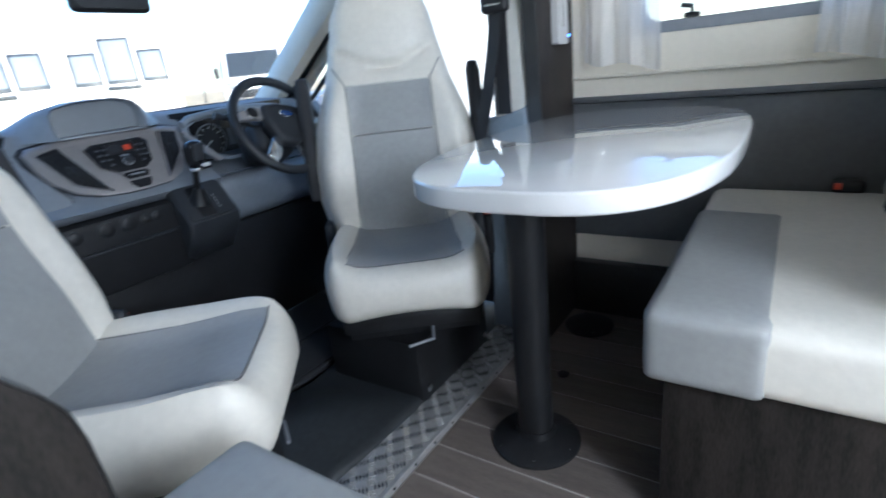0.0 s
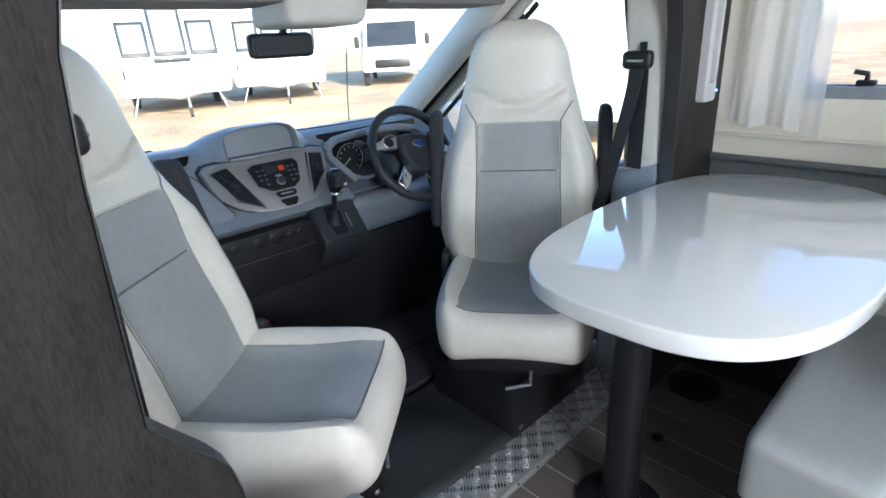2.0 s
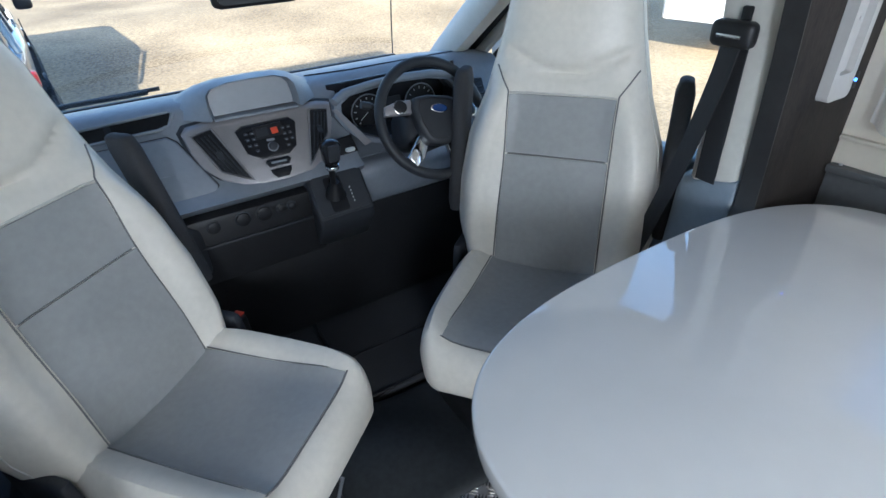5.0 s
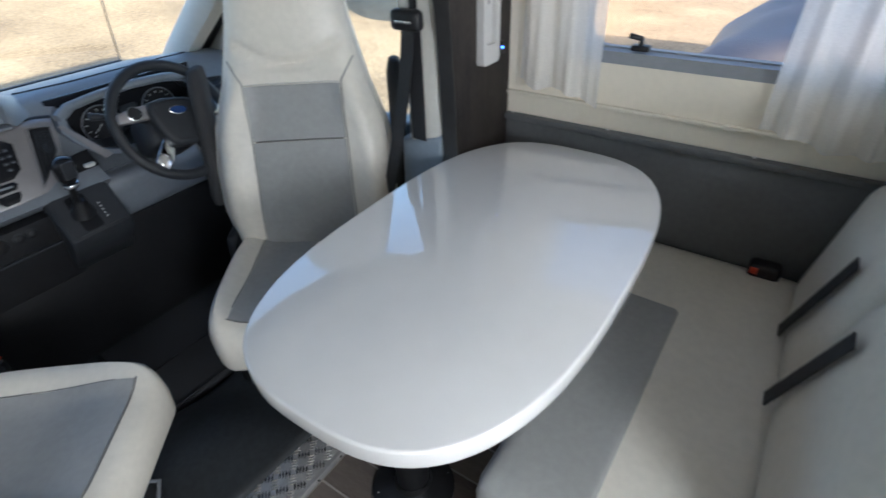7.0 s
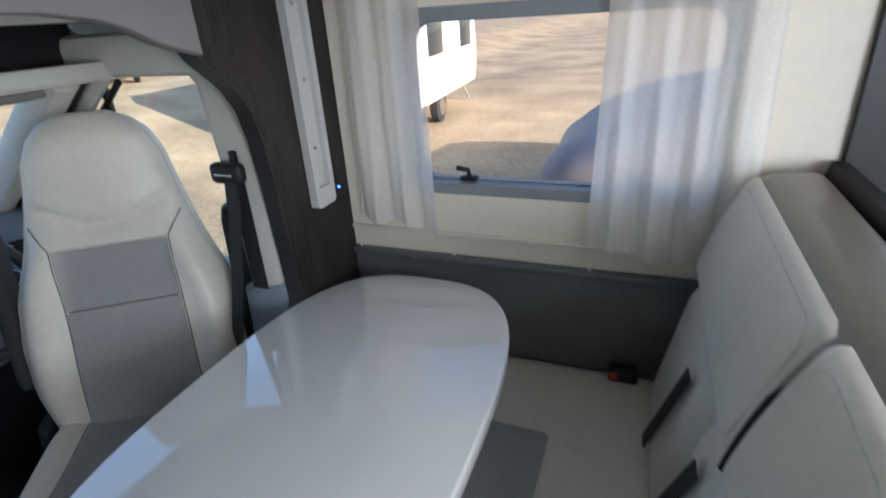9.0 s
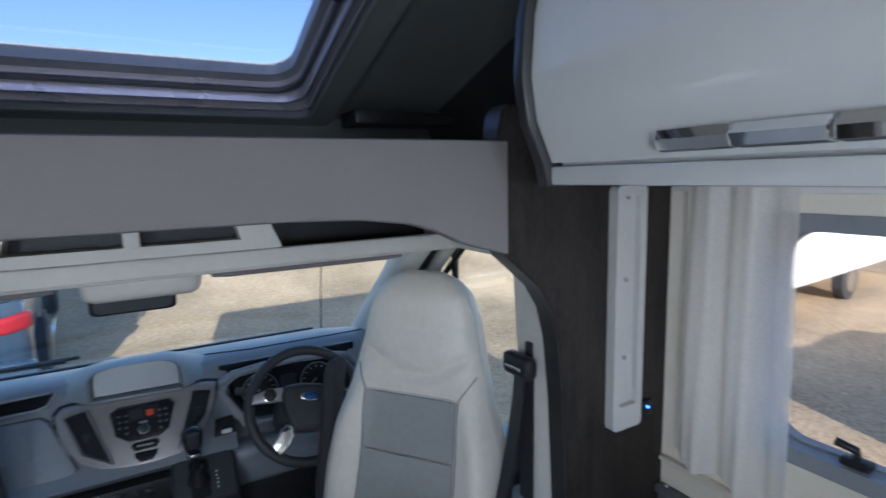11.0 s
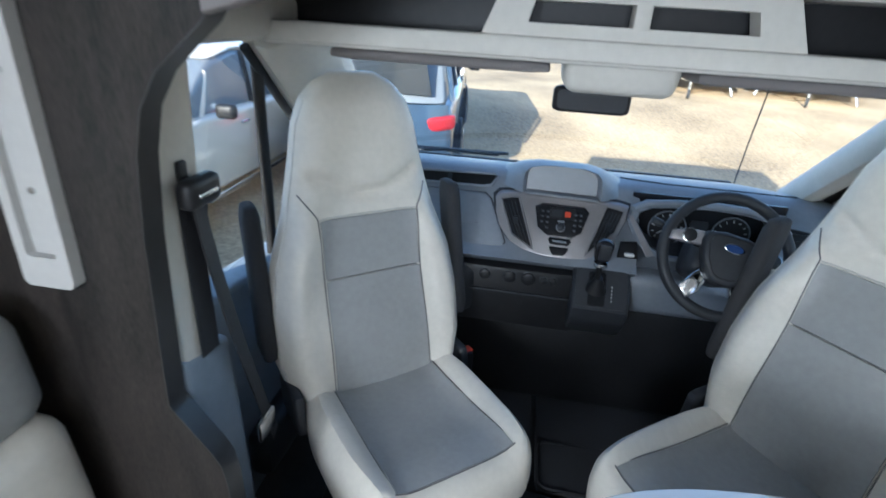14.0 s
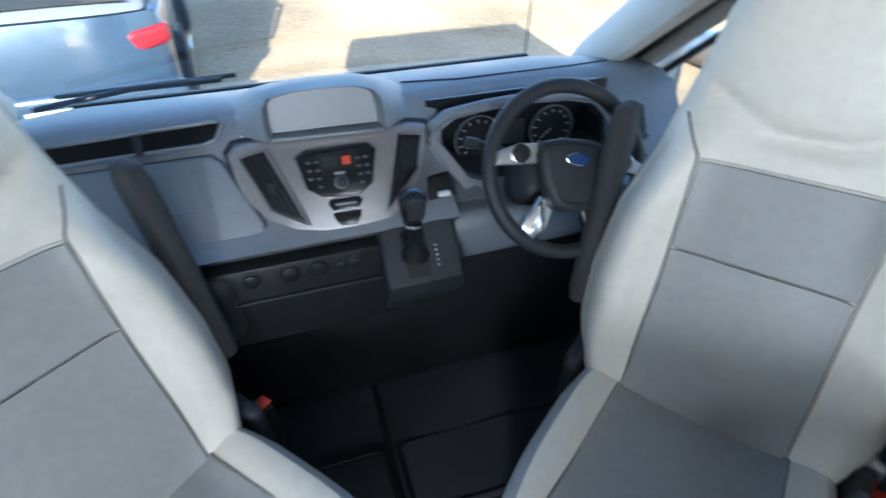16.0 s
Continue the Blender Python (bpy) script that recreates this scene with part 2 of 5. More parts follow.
def pad(cx, cy, cz, sx, sy, sz, r, n=10, shape=None, bm=None):
    """A soft box with rounded edges; shape(v) may move each point."""
    bm2 = bmesh.new()
    bmesh.ops.create_cube(bm2, size=2)
    bmesh.ops.subdivide_edges(bm2, edges=bm2.edges[:], cuts=n, use_grid_fill=True)
    h = Vector((sx / 2, sy / 2, sz / 2))
    for v in bm2.verts:
        p = v.co
        q = Vector([math.copysign(min(1, abs(c)) ** 0.75, c) * hh for c, hh in zip(p, h)])
        core = Vector([max(-(hh - min(r, hh)), min(hh - min(r, hh), c)) for c, hh in zip(q, h)])
        d = q - core
        big = max(abs(c) for c in d) if d.length > 1e-9 else 0
        v.co = core + (d.normalized() * big if big else d)
        v.co += Vector((cx, cy, cz))
        if shape:
            v.co = Vector(shape(v.co.copy()))
    bmesh.ops.recalc_face_normals(bm2, faces=bm2.faces[:])
    return add(bm, bm2)


def lathe(profile, m=None, n=28, bm=None):
    """A turned body: (radius, height) pairs round z, set at the pose m."""
    bm2 = bmesh.new()
    rows = []
    for r, z in profile:
        rows.append([bm2.verts.new((r * math.cos(2 * math.pi * i / n), r * math.sin(2 * math.pi * i / n), z)) for i in range(n)])
    for a, b in zip(rows, rows[1:]):
        for i in range(n):
            bm2.faces.new((a[i], a[(i + 1) % n], b[(i + 1) % n], b[i]))
    bm2.faces.new(rows[0])
    bm2.faces.new(rows[-1])
    bmesh.ops.recalc_face_normals(bm2, faces=bm2.faces[:])
    if m is not None:
        bmesh.ops.transform(bm2, matrix=m, verts=bm2.verts[:])
    return add(bm, bm2)


def tube(points, r, n=10, bm=None, flat=1.0, close=False):
    """A round bar along points (flat < 1 presses it)."""
    bm2 = bmesh.new()
    pts = [Vector(p) for p in points]
    rings = []
    side = None
    for i, p in enumerate(pts):
        a = pts[(i - 1) % len(pts)] if (i or close) else p
        b = pts[(i + 1) % len(pts)] if (i < len(pts) - 1 or close) else p
        t = (b - a).normalized()
        if side is None:
            side = t.orthogonal().normalized()
        side = (side - t * side.dot(t)).normalized()
        up = t.cross(side)
        rings.append([bm2.verts.new(p + side * (r * math.cos(2 * math.pi * k / n)) + up * (r * flat * math.sin(2 * math.pi * k / n))) for k in range(n)])
    pairs = list(zip(rings, rings[1:])) + ([(rings[-1], rings[0])] if close else [])
    for a, b in pairs:
        for k in range(n):
            bm2.faces.new((a[k], a[(k + 1) % n], b[(k + 1) % n], b[k]))
    if not close:
        bm2.faces.new(rings[0])
        bm2.faces.new(rings[-1])
    bmesh.ops.recalc_face_normals(bm2, faces=bm2.faces[:])
    return add(bm, bm2)


def sheet(fn, us, vs, thick=0.003, bm=None):
    """A thin sheet through fn(u, v), given thickness along its own normals."""
    bm2 = bmesh.new()
    grid = [[bm2.verts.new(fn(u, v)) for v in vs] for u in us]
    for i in range(len(us) - 1):
        for j in range(len(vs) - 1):
            bm2.faces.new((grid[i][j], grid[i + 1][j], grid[i + 1][j + 1], grid[i][j + 1]))
    bm2.normal_update()
    if thick:
        bmesh.ops.solidify(bm2, geom=bm2.faces[:], thickness=thick)
        bmesh.ops.recalc_face_normals(bm2, faces=bm2.faces[:])
    return add(bm, bm2)


def band(points, width, across, thick=0.003, bm=None):
    """A flat strap along points; across: the way its width lies."""
    pts = [Vector(p) for p in points]
    w = Vector(across).normalized() * (width / 2)
    return sheet(lambda u, v: pts[u] + w * v, range(len(pts)), (-1, 1), thick, bm)


def steps(a, b, n):
    return [a + (b - a) * i / (n - 1) for i in range(n)]


# ---- the structure of the living space ----
def struct(name, bm, material, label, category, smooth=True):
    return tagged(part(name, bm, material, None, "", smooth), label, category, kind="structure")


XR, XL, YB, ZC = 1.0, -1.03, -3.0, 2.0
PLANE_Y = 0.955                      # rear face of the panels behind the cab
floor = struct("floor", box(XL, XR, YB, 1.03, -0.06, -0.004), JOINT, "wood-look vinyl plank floor of the living space", "floor")
cab_floor = struct("floor_cab", box(-0.92, 0.92, 1.03, 2.6, -0.06, -0.008), RUBBER, "black rubber floor of the driver's cab", "floor")


def wall_with_holes(x0, x1, y0, y1, z0, z1, holes):
    """A wall along y with right-angled openings (ya, yb, za, zb), in order along y."""
    bm, at = None, y0
    for ya, yb, za, zb in holes:
        bm = box(x0, x1, at, ya, z0, z1, bm=bm)
        if za > z0:
            bm = box(x0, x1, ya, yb, z0, za, bm=bm)
        bm = box(x0, x1, ya, yb, zb, z1, bm=bm)
        at = yb
    return box(x0, x1, at, y1, z0, z1, bm=bm)


WIN = (0.02, 0.76, 0.97, 1.40)
KWIN = (-1.02, -0.20, 0.86, 1.42)
wall_right = struct("wall_right", wall_with_holes(XR, XR + 0.04, YB, 0.99, -0.1, 2.04, [KWIN, WIN]), WALL,
                    "cream lined side wall with two windows", "wall")
wall_left = struct("wall_left", wall_with_holes(XL - 0.04, XL, YB, 0.99, -0.1, 2.04, [(-1.35, -0.65, 0.93, 1.57)]), WALL,
                   "cream lined side wall beside the bench", "wall")
bm = box(XL - 0.04, -0.62, YB - 0.04, YB, -0.1, 2.04)
bm = box(0.62, XR + 0.04, YB - 0.04, YB, -0.1, 2.04, bm=bm)
bm = box(-0.62, 0.62, YB - 0.04, YB, -0.1, 1.0, bm=bm)
bm = box(-0.62, 0.62, YB - 0.04, YB, 1.6, 2.04, bm=bm)
struct("wall_rear", bm, WALL, "cream rear wall with an added window opening", "wall")
# unseen panes added to give the fill lamps openings; they block direct sun
for nm, b in (("window_added_side", box(XL - 0.03, XL - 0.024, -1.35, -0.65, 0.93, 1.57)), ("window_added_rear", box(-0.62, 0.62, YB - 0.03, YB - 0.024, 1.0, 1.6))):
    struct(nm, b, FROST, "frosted window added out of view by a fill lamp", "window")
struct("window_added_roof", box(-0.36, 0.36, -1.27, -0.73, ZC + 0.03, ZC + 0.036), FROST, "frosted roof pane added out of view by a fill lamp", "window")
bm = box(XL, -0.36, YB, 1.11, ZC, ZC + 0.05)
bm = box(0.36, XR, YB, 1.11, ZC, ZC + 0.05, bm=bm)
bm = box(-0.36, 0.36, YB, -1.27, ZC, ZC + 0.05, bm=bm)
bm = box(-0.36, 0.36, -0.73, 1.11, ZC, ZC + 0.05, bm=bm)
ceiling = struct("ceiling", bm, CEIL, "cream flat ceiling of the living space", "ceiling")

# sloping roof over the cab, with the opening for the roof light
SLOPE = math.atan(0.342)
ROOF = Matrix.Translation((0, 1.11, ZC)) @ Matrix.Rotation(-SLOPE, 4, 'X')   # y runs down the slope
bm = box(-1.0, -0.49, 0, 1.02, 0, 0.05)
bm = box(0.49, 1.0, 0, 1.02, 0, 0.05, bm=bm)
bm = box(-0.49, 0.49, 0, 0.015, 0, 0.05, bm=bm)
bm = box(-0.49, 0.49, 0.80, 1.02, 0, 0.05, bm=bm)
bmesh.ops.transform(bm, matrix=ROOF, verts=bm.verts[:])
struct("ceiling_cab_slope", bm, LINING, "dark lined sloping roof over the cab", "ceiling")
bm = prism([(0.974, 1.475), (1.90, 1.475), (2.02, 1.70), (2.08, 1.70), (1.95, 1.45), (0.974, 1.45)], 'yz', -0.98, 0.98)
struct("ceiling_over_cab_shelf", bm, LINING, "dark lined shelf floor above the cab", "ceiling")
for s, n in ((-1, "wall_cab_left"), (1, "wall_cab_right")):
    bm = prism([(0.99, 1.37), (0.99, 2.06), (1.11, 2.06), (2.08, 1.68), (1.95, 1.37)], 'yz', s * 0.985, s * 1.02)
    struct(n, bm, WOODEDGE, "dark lined side above the cab", "wall")
    lg = box(min(s * 0.62, s * 0.985), max(s * 0.62, s * 0.985), 1.80, 1.94, 1.655, 1.70, 0.006)
    struct("trim_cab_ledge_" + n[9:], lg, WOODEDGE, "dark ledge at the side of the cab roof", "trim")

# roof light
roof_light = thing("roof_light", "large clear roof light with a grey frame over the cab", "skylight", ROOF, kind="structure")
# shaded grooves and lit edges of the grey frame, put into two colours
ROOFSHADE = mat("shaded_frame_groove", (0.05, 0.05, 0.055), 0.5, var=0.15)
RIDGELIT = mat("lit_frame_edge", (0.55, 0.52, 0.56), 0.28, 0.5, var=0.08)
part("outer_frame", ringed(rrect(0, 0.43, 1.20, 1.06, 0.05), rrect(0, 0.415, 1.03, 0.93, 0.05), 'xy', -0.030, -0.002), LINING, roof_light, "dark grey surround")
part("surround_lip", ringed(rrect(0, 0.413, 1.03, 0.945, 0.04), rrect(0, 0.411, 1.012, 0.928, 0.04), 'xy', -0.040, -0.004), FRAMEGREY, roof_light, "grey surround lip")
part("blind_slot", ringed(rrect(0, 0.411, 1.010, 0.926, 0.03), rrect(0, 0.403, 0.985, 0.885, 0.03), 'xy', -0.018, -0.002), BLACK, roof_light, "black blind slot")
for w, h, r, z, mt in ((0.985, 0.880, 0.05, -0.038, RIDGELIT), (0.965, 0.850, 0.06, -0.012, ROOFSHADE), (0.940, 0.815, 0.07, -0.030, RIDGELIT), (0.925, 0.795, 0.08, -0.004, ROOFSHADE), (0.905, 0.765, 0.085, 0.004, RIDGELIT)):
    part("frame_ridge", ringed(rrect(0, 0.395, w, h, r), rrect(0, 0.393, w - (0.010 if mt is RIDGELIT else 0.024), h - (0.012 if mt is RIDGELIT else 0.030), r), 'xy', z, z + 0.034), mt, roof_light, "profiled grey frame edge with light and shade in its colour")
part("seal", ringed(rrect(0, 0.395, 0.90, 0.755, 0.085), rrect(0, 0.392, 0.85, 0.675, 0.075), 'xy', 0.020, 0.056), FRAMEGREY, roof_light, "grey rubber seal")
pane = part("pane", sheet(lambda u, v: Vector((u, v, 0.055)), (-0.485, 0.485), (0.012, 0.795), 0), SKYDIM, roof_light)
pane.visible_shadow = False
for sx in (-1, 1):
    part("catch", lathe([(0.012, 0), (0.016, 0.006), (0.010, 0.02)], pose(sx * 0.436, 0.30, -0.03), 12, tube([(sx * 0.436, 0.30, -0.02), (sx * 0.40, 0.31, -0.02)], 0.007)), BLACK, roof_light, "black turn catch")

# fascia over the cab opening
half = [(0.56, 1.352), (0.545, 1.356), (0.50, 1.368), (0.465, 1.380), (0.42, 1.402), (0.374, 1.416), (0.30, 1.426), (0.20, 1.430)]
fascia_outline = [(0.56, 1.543)] + half + [(-x, z) for x, z in reversed(half)] + [(-0.56, 1.543)]
struct("wall_fascia", prism(fascia_outline, 'xz', 0.938, 0.972, 0.008), FASCIA, "grey padded fascia over the cab opening", "wall")
struct("wall_fascia_lip", box(-0.97, 0.97, 0.974, 0.99, 1.476, 1.53), LINING, "dark shelf edge behind the fascia", "wall")


def cab_panel(s, name):
    """Shaped dark panel beside the cab opening."""
    far = 0.999 if s > 0 else 1.029
    o = [(far, 0.0), (far, 1.606), (0.60, 1.606), (0.572, 1.602), (0.558, 1.588), (0.552, 1.56), (0.552, 1.37),
         (0.568, 1.345), (0.602, 1.316), (0.640, 1.282), (0.670, 1.235), (0.687, 1.17), (0.700, 1.05), (0.710, 0.86),
         (0.715, 0.745), (0.704, 0.728), (0.652, 0.655), (0.636, 0.625), (0.629, 0.58), (0.622, 0.40), (0.62, 0.0)]
    w = thing(name, "dark oak laminate panel with a curved edge beside the cab", "panel", kind="structure")
    part("board", prism([(s * x, z) for x, z in o], 'xz', PLANE_Y, PLANE_Y + 0.040, 0.003), WOOD, w)
    e = [Vector((s * x, PLANE_Y + 0.020, z)) for x, z in o[3:]]
    bm = sheet(lambda u, v: e[u] + Vector((-s * 0.0025, 0.0215 * v, 0)), range(len(e)), (-1, 1), 0.002)
    part("edge_band", bm, WOODEDGE, w)
    return w


cab_panel(-1, "wall_panel_left")
cab_panel(1, "wall_panel_right")


def light_strip(s):
    t = thing("strip_light", "white plastic channel strip screwed upright to the dark panel", "strip light", group="strip lights")
    x = s * 0.855
    part("channel", ringed(rrect(x, 1.21, 0.084, 0.50, 0.012), rrect(x, 1.225, 0.050, 0.43, 0.006), 'xz', PLANE_Y - 0.022, PLANE_Y - 0.0005), STRIP, t)
    part("backing", box(x - 0.03, x + 0.03, PLANE_Y - 0.008, PLANE_Y - 0.002, 0.99, 1.45), STRIP, t)
    part("end_cap", box(x - 0.030, x + 0.030, PLANE_Y - 0.020, PLANE_Y - 0.0085, 0.985, 1.006, 0.003), STRIP, t)
    for z in (1.437, 1.272, 1.109):
        part("screw", lathe([(0.005, 0), (0.005, 0.003), (0.002, 0.004)], pose(x, PLANE_Y - 0.008, z, 90), 10), STEEL, t)


light_strip(-1)
light_strip(1)
led = thing("switch", "small black switch with a blue pilot lamp", "switch")
part("body", box(0.915, 0.945, PLANE_Y - 0.012, PLANE_Y - 0.0005, 0.965, 1.0, 0.003), BLACK, led)
part("lamp", lathe([(0.003, 0), (0.003, 0.003)], pose(0.928, PLANE_Y - 0.012, 0.985, 90), 8), BLUELED, led, "lit blue lamp")

# right wall: grey lower lining with its ledge
trim = struct("wall_lower_lining", box(0.985, 0.9995, 0.02, PLANE_Y - 0.001, 0.30, 0.765, 0.003), TRIMGREY, "grey lower wall lining beside the bench", "wall")
struct("baseboard", box(0.955, 0.9995, 0.48, PLANE_Y - 0.001, 0.0, 0.20, 0.003), WOODEDGE, "dark base board below the table", "baseboard")
struct("trim_ledge", box(0.972, 0.9995, 0.0, PLANE_Y - 0.001, 0.767, 0.785, 0.004), TRIMGREY, "dark ledge along the lower lining", "trim")
struct("trim_sill_rail", box(0.985, 0.9995, -0.2, PLANE_Y - 0.001, 0.842, 0.852, 0.003), WALL, "cream rail below the window", "trim")
for y in (0.02 + 0.26, 0.02 + 0.62, 0.93):
    tagged(part("screw_cap", lathe([(0.004, 0), (0.004, 0.003), (0.002, 0.004)], pose(0.985, y, 0.7865), 10), WHITEPL), "small white screw cap on the ledge", "screw cap", "screw caps")


def side_window(name, y0, y1, z0, z1, frame_mat, depth, lab, bar=0.03):
    w = thing(name, lab, "window", kind="structure")
    cy, cz = (y0 + y1) / 2, (z0 + z1) / 2
    part("window_frame", ringed(rrect(cy, cz, y1 - y0 + 0.02, z1 - z0 + 0.02, 0.03), rrect(cy, cz, y1 - y0 - bar * 2, z1 - z0 - bar * 2, 0.05), 'yz', XR - depth, XR + 0.03), frame_mat, w)
    p = part("pane", sheet(lambda u, v: Vector((XR + 0.046, u, v)), (y0 + 0.02, y1 - 0.02), (z0 + 0.02, z1 - 0.02), 0), TINT, w)
    p.visible_shadow = False
    part("outer_seal", ringed(rrect(cy, cz, y1 - y0, z1 - z0, 0.03), rrect(cy, cz, y1 - y0 - bar * 2.4, z1 - z0 - bar * 2.4, 0.05), 'yz', XR + 0.031, XR + 0.052), FRAMEGREY, w)
    for k in (0.22, 0.78):
        yy = y0 + (y1 - y0) * k
        zb = z0 + bar + 0.004
        bm = box(XR + 0.0, XR + 0.028, yy - 0.022, yy + 0.022, zb, zb + 0.014, 0.004)
        bm = tube([(XR + 0.012, yy, zb + 0.012), (XR + 0.008, yy, zb + 0.03), (XR + 0.004, yy + 0.03, zb + 0.036)], 0.007, bm=bm)
        part("latch", bm, BLACK, w, "black plastic turn latch")
    return w


side_window("window_1", *WIN, FRAMEGREY, 0.004, "tinted acrylic window with grey frame behind voile curtains", 0.02)
side_window("window_2", *KWIN, BLACK, 0.02, "tinted window in a wide dark frame over the worktop", 0.10)


def curtain(y0, y1, ztop, zl, zr, folds, lab, seed, gather=0.75):
    rnd = random.Random(seed)
    ph = [rnd.uniform(0, 6.28) for _ in range(4)]

    def fn(u, v):
        k = (ztop - v) / (ztop - 0.85)
        squeeze = 1 - (1 - gather) * 0.5 * (1 - k)
        y = (y0 + y1) / 2 + (u - 0.5) * (y1 - y0) * squeeze
        bottom = (zl + (zr - zl) * u) + 0.008 * math.sin(9 * u + ph[3])
        z = ztop + (v - ztop) * (ztop - bottom) / (ztop - 0.85)
        wave = math.sin(folds * 6.28 * u + ph[0] + 0.7 * math.sin(3 * k + ph[1])) + 0.35 * math.sin(folds * 13.1 * u + ph[2])
        return Vector((0.955 - 0.014 * wave * (0.5 + 0.6 * k), y, z))
    c = tagged(part("curtain", sheet(fn, steps(0, 1, 90), steps(ztop, 0.85, 18), 0), NET), lab, "curtain", "curtains")
    return c


curtain(0.665, 0.905, 1.455, 0.862, 0.895, 2.6, "sheer white voile curtain gathered beside the window", 3)
curtain(-0.06, 0.29, 1.455, 0.83, 0.86, 4.2, "sheer white voile curtain drawn back by the bench", 5)
tagged(part("curtain_rail", box(0.965, 0.985, -0.12, 0.93, 1.445, 1.458, 0.003), WHITEPL), "white curtain rail under the overhead locker", "rail")


# ---- overhead lockers ----
def locker(s, y0, y1):
    xb = 0.545 if s > 0 else 0.60
    t = thing("overhead_locker", "gloss white overhead locker with curved front and chrome handle", "locker", group="overhead lockers")
    prof = [(xb, 1.502), (xb - 0.028, 1.56), (xb - 0.038, 1.62), (xb - 0.032, 1.70), (xb - 0.01, 1.78), (xb + 0.03, 1.86), (xb + 0.09, 1.93), (xb + 0.15, 1.975)]
    fine = []
    for a, b in zip(prof, prof[1:]):
        fine += [(a[0] + (b[0] - a[0]) * k / 3, a[1] + (b[1] - a[1]) * k / 3) for k in range(3)]
    fine.append(prof[-1])
    door = part("door", sheet(lambda u, v: Vector((s * fine[u][0], v, fine[u][1])), range(len(fine)), [y0 + 0.003, (y0 + y1) / 2, y1 - 0.003], 0.016), GLOSSWHITE, t, "gloss white curved flap", True)
    body = [(xb + 0.02, 1.475), (0.998, 1.475), (0.998, 1.99), (xb + 0.18, 1.99)] + [(x + 0.022, z) for x, z in reversed(prof)]
    part("body", prism([(s * x, z) for x, z in body], 'xz', y0, y1 - 0.001), WHITEPL, t)
    part("bottom_rail", box(min(s * xb, s * (xb + 0.03)), max(s * xb, s * (xb + 0.03)), y0, y1, 1.470, 1.497, 0.004), GLOSSWHITE, t, "white bottom rail")
    cap = [(x - 0.014, z) for x, z in prof] + [(xb + 0.19, 2.0), (0.998, 2.0), (0.998, 1.468), (xb - 0.005, 1.468)]
    part("end_cap", prism([(s * x, z) for x, z in cap], 'xz', y1, y1 + 0.022, 0.004), WOODEDGE, t, "dark rounded end cap")
    at = (y1 - 0.20) if s > 0 else (y1 - 0.008)
    hx = xb - 0.020
    for k, ln in enumerate((0.086, 0.084, 0.066, 0.080)):
        bow = (0.004, 0.008, 0.008, 0.004)[k]
        pitch = (0.0, 0.004, -0.003, 0.002)[k]
        bm = prism([(s * (hx + 0.002), 1.507), (s * (hx - bow - 0.006), 1.509), (s * (hx - bow - 0.011 - pitch), 1.520), (s * (hx - 0.011), 1.530)], 'xz', at - ln + 0.001, at - 0.001, 0.002)
        part("handle", bm, CHROME, t, "bright chrome bow handle segment", True, 20)
        at -= ln
    return t


locker(1, 0.02, 0.82)
locker(-1, 0.02, 0.84)
locker(1, -0.80, -0.004)
locker(-1, -0.62, -0.004)


# ---- table ----
def table():
    t = thing("table", "white gloss rounded table on a black pedestal by the bench", "table")
    cx, cy, a, b, e = 0.395, 0.685, 0.512, 0.297, 2.9
    o = []
    for i in range(96):
        th = 2 * math.pi * i / 96
        c, s = math.cos(th), math.sin(th)
        o.append((cx + a * math.copysign(abs(c) ** (2 / e), c), cy + b * math.copysign(abs(s) ** (2 / e), s)))
    part("tabletop", prism(o, 'xy', 0.714, 0.752, 0.006, seg=3), TABLE, t, "white gloss laminate top")
    part("pedestal", lathe([(0.044, 0.012), (0.044, 0.69)], pose(0.215, 0.795, 0), 32), BLACK, t, "black steel tube")
    part("base_flange", lathe([(0.112, 0.001), (0.112, 0.008), (0.100, 0.016), (0.068, 0.024), (0.052, 0.034), (0.047, 0.05)], pose(0.215, 0.795, 0), 40), BLACK, t, "black round floor flange")
    for i in range(6):
        an = radians(60 * i + 20)
        part("screw", lathe([(0.006, 0), (0.006, 0.003), (0.002, 0.0045)], pose(0.215 + 0.095 * math.cos(an), 0.795 + 0.095 * math.sin(an), 0.0125), 10), STEEL, t)
    part("top_flange", lathe([(0.046, 0.68), (0.06, 0.70), (0.10, 0.708), (0.10, 0.713)], pose(0.215, 0.795, 0), 32), BLACK, t)
    part("slide_rail", box(0.10, 0.62, 0.66, 0.70, 0.69, 0.713, 0.003), STEEL, t, "steel slide rail under the top")
    part("release_handle", pad(0.36, 0.665, 0.672, 0.16, 0.05, 0.034, 0.015, 5, lambda v: Vector((v.x, v.y, v.z - 0.25 * max(0, v.x - 0.37)))), BLACK, t, "black release handle")


table()
hole = tagged(part("floor_socket", lathe([(0.018, 0.0), (0.018, 0.003), (0.012, 0.004)], pose(0.519, 0.836, 0.0), 16), BLACK), "small round black socket in the floor", "floor socket")

socket = thing("floor_flange", "black round floor flange by the wall", "floor flange")
part("disc", lathe([(0.085, 0.0005), (0.085, 0.008), (0.07, 0.014), (0.03, 0.016)], pose(0.845, 0.86, 0), 32), BLACK, socket)
for i in range(4):
    part("screw", lathe([(0.005, 0), (0.005, 0.003), (0.002, 0.004)], pose(0.845 + 0.074 * math.cos(1.57 * i + 0.5), 0.86 + 0.074 * math.sin(1.57 * i + 0.5), 0.0115), 8), STEEL, socket)

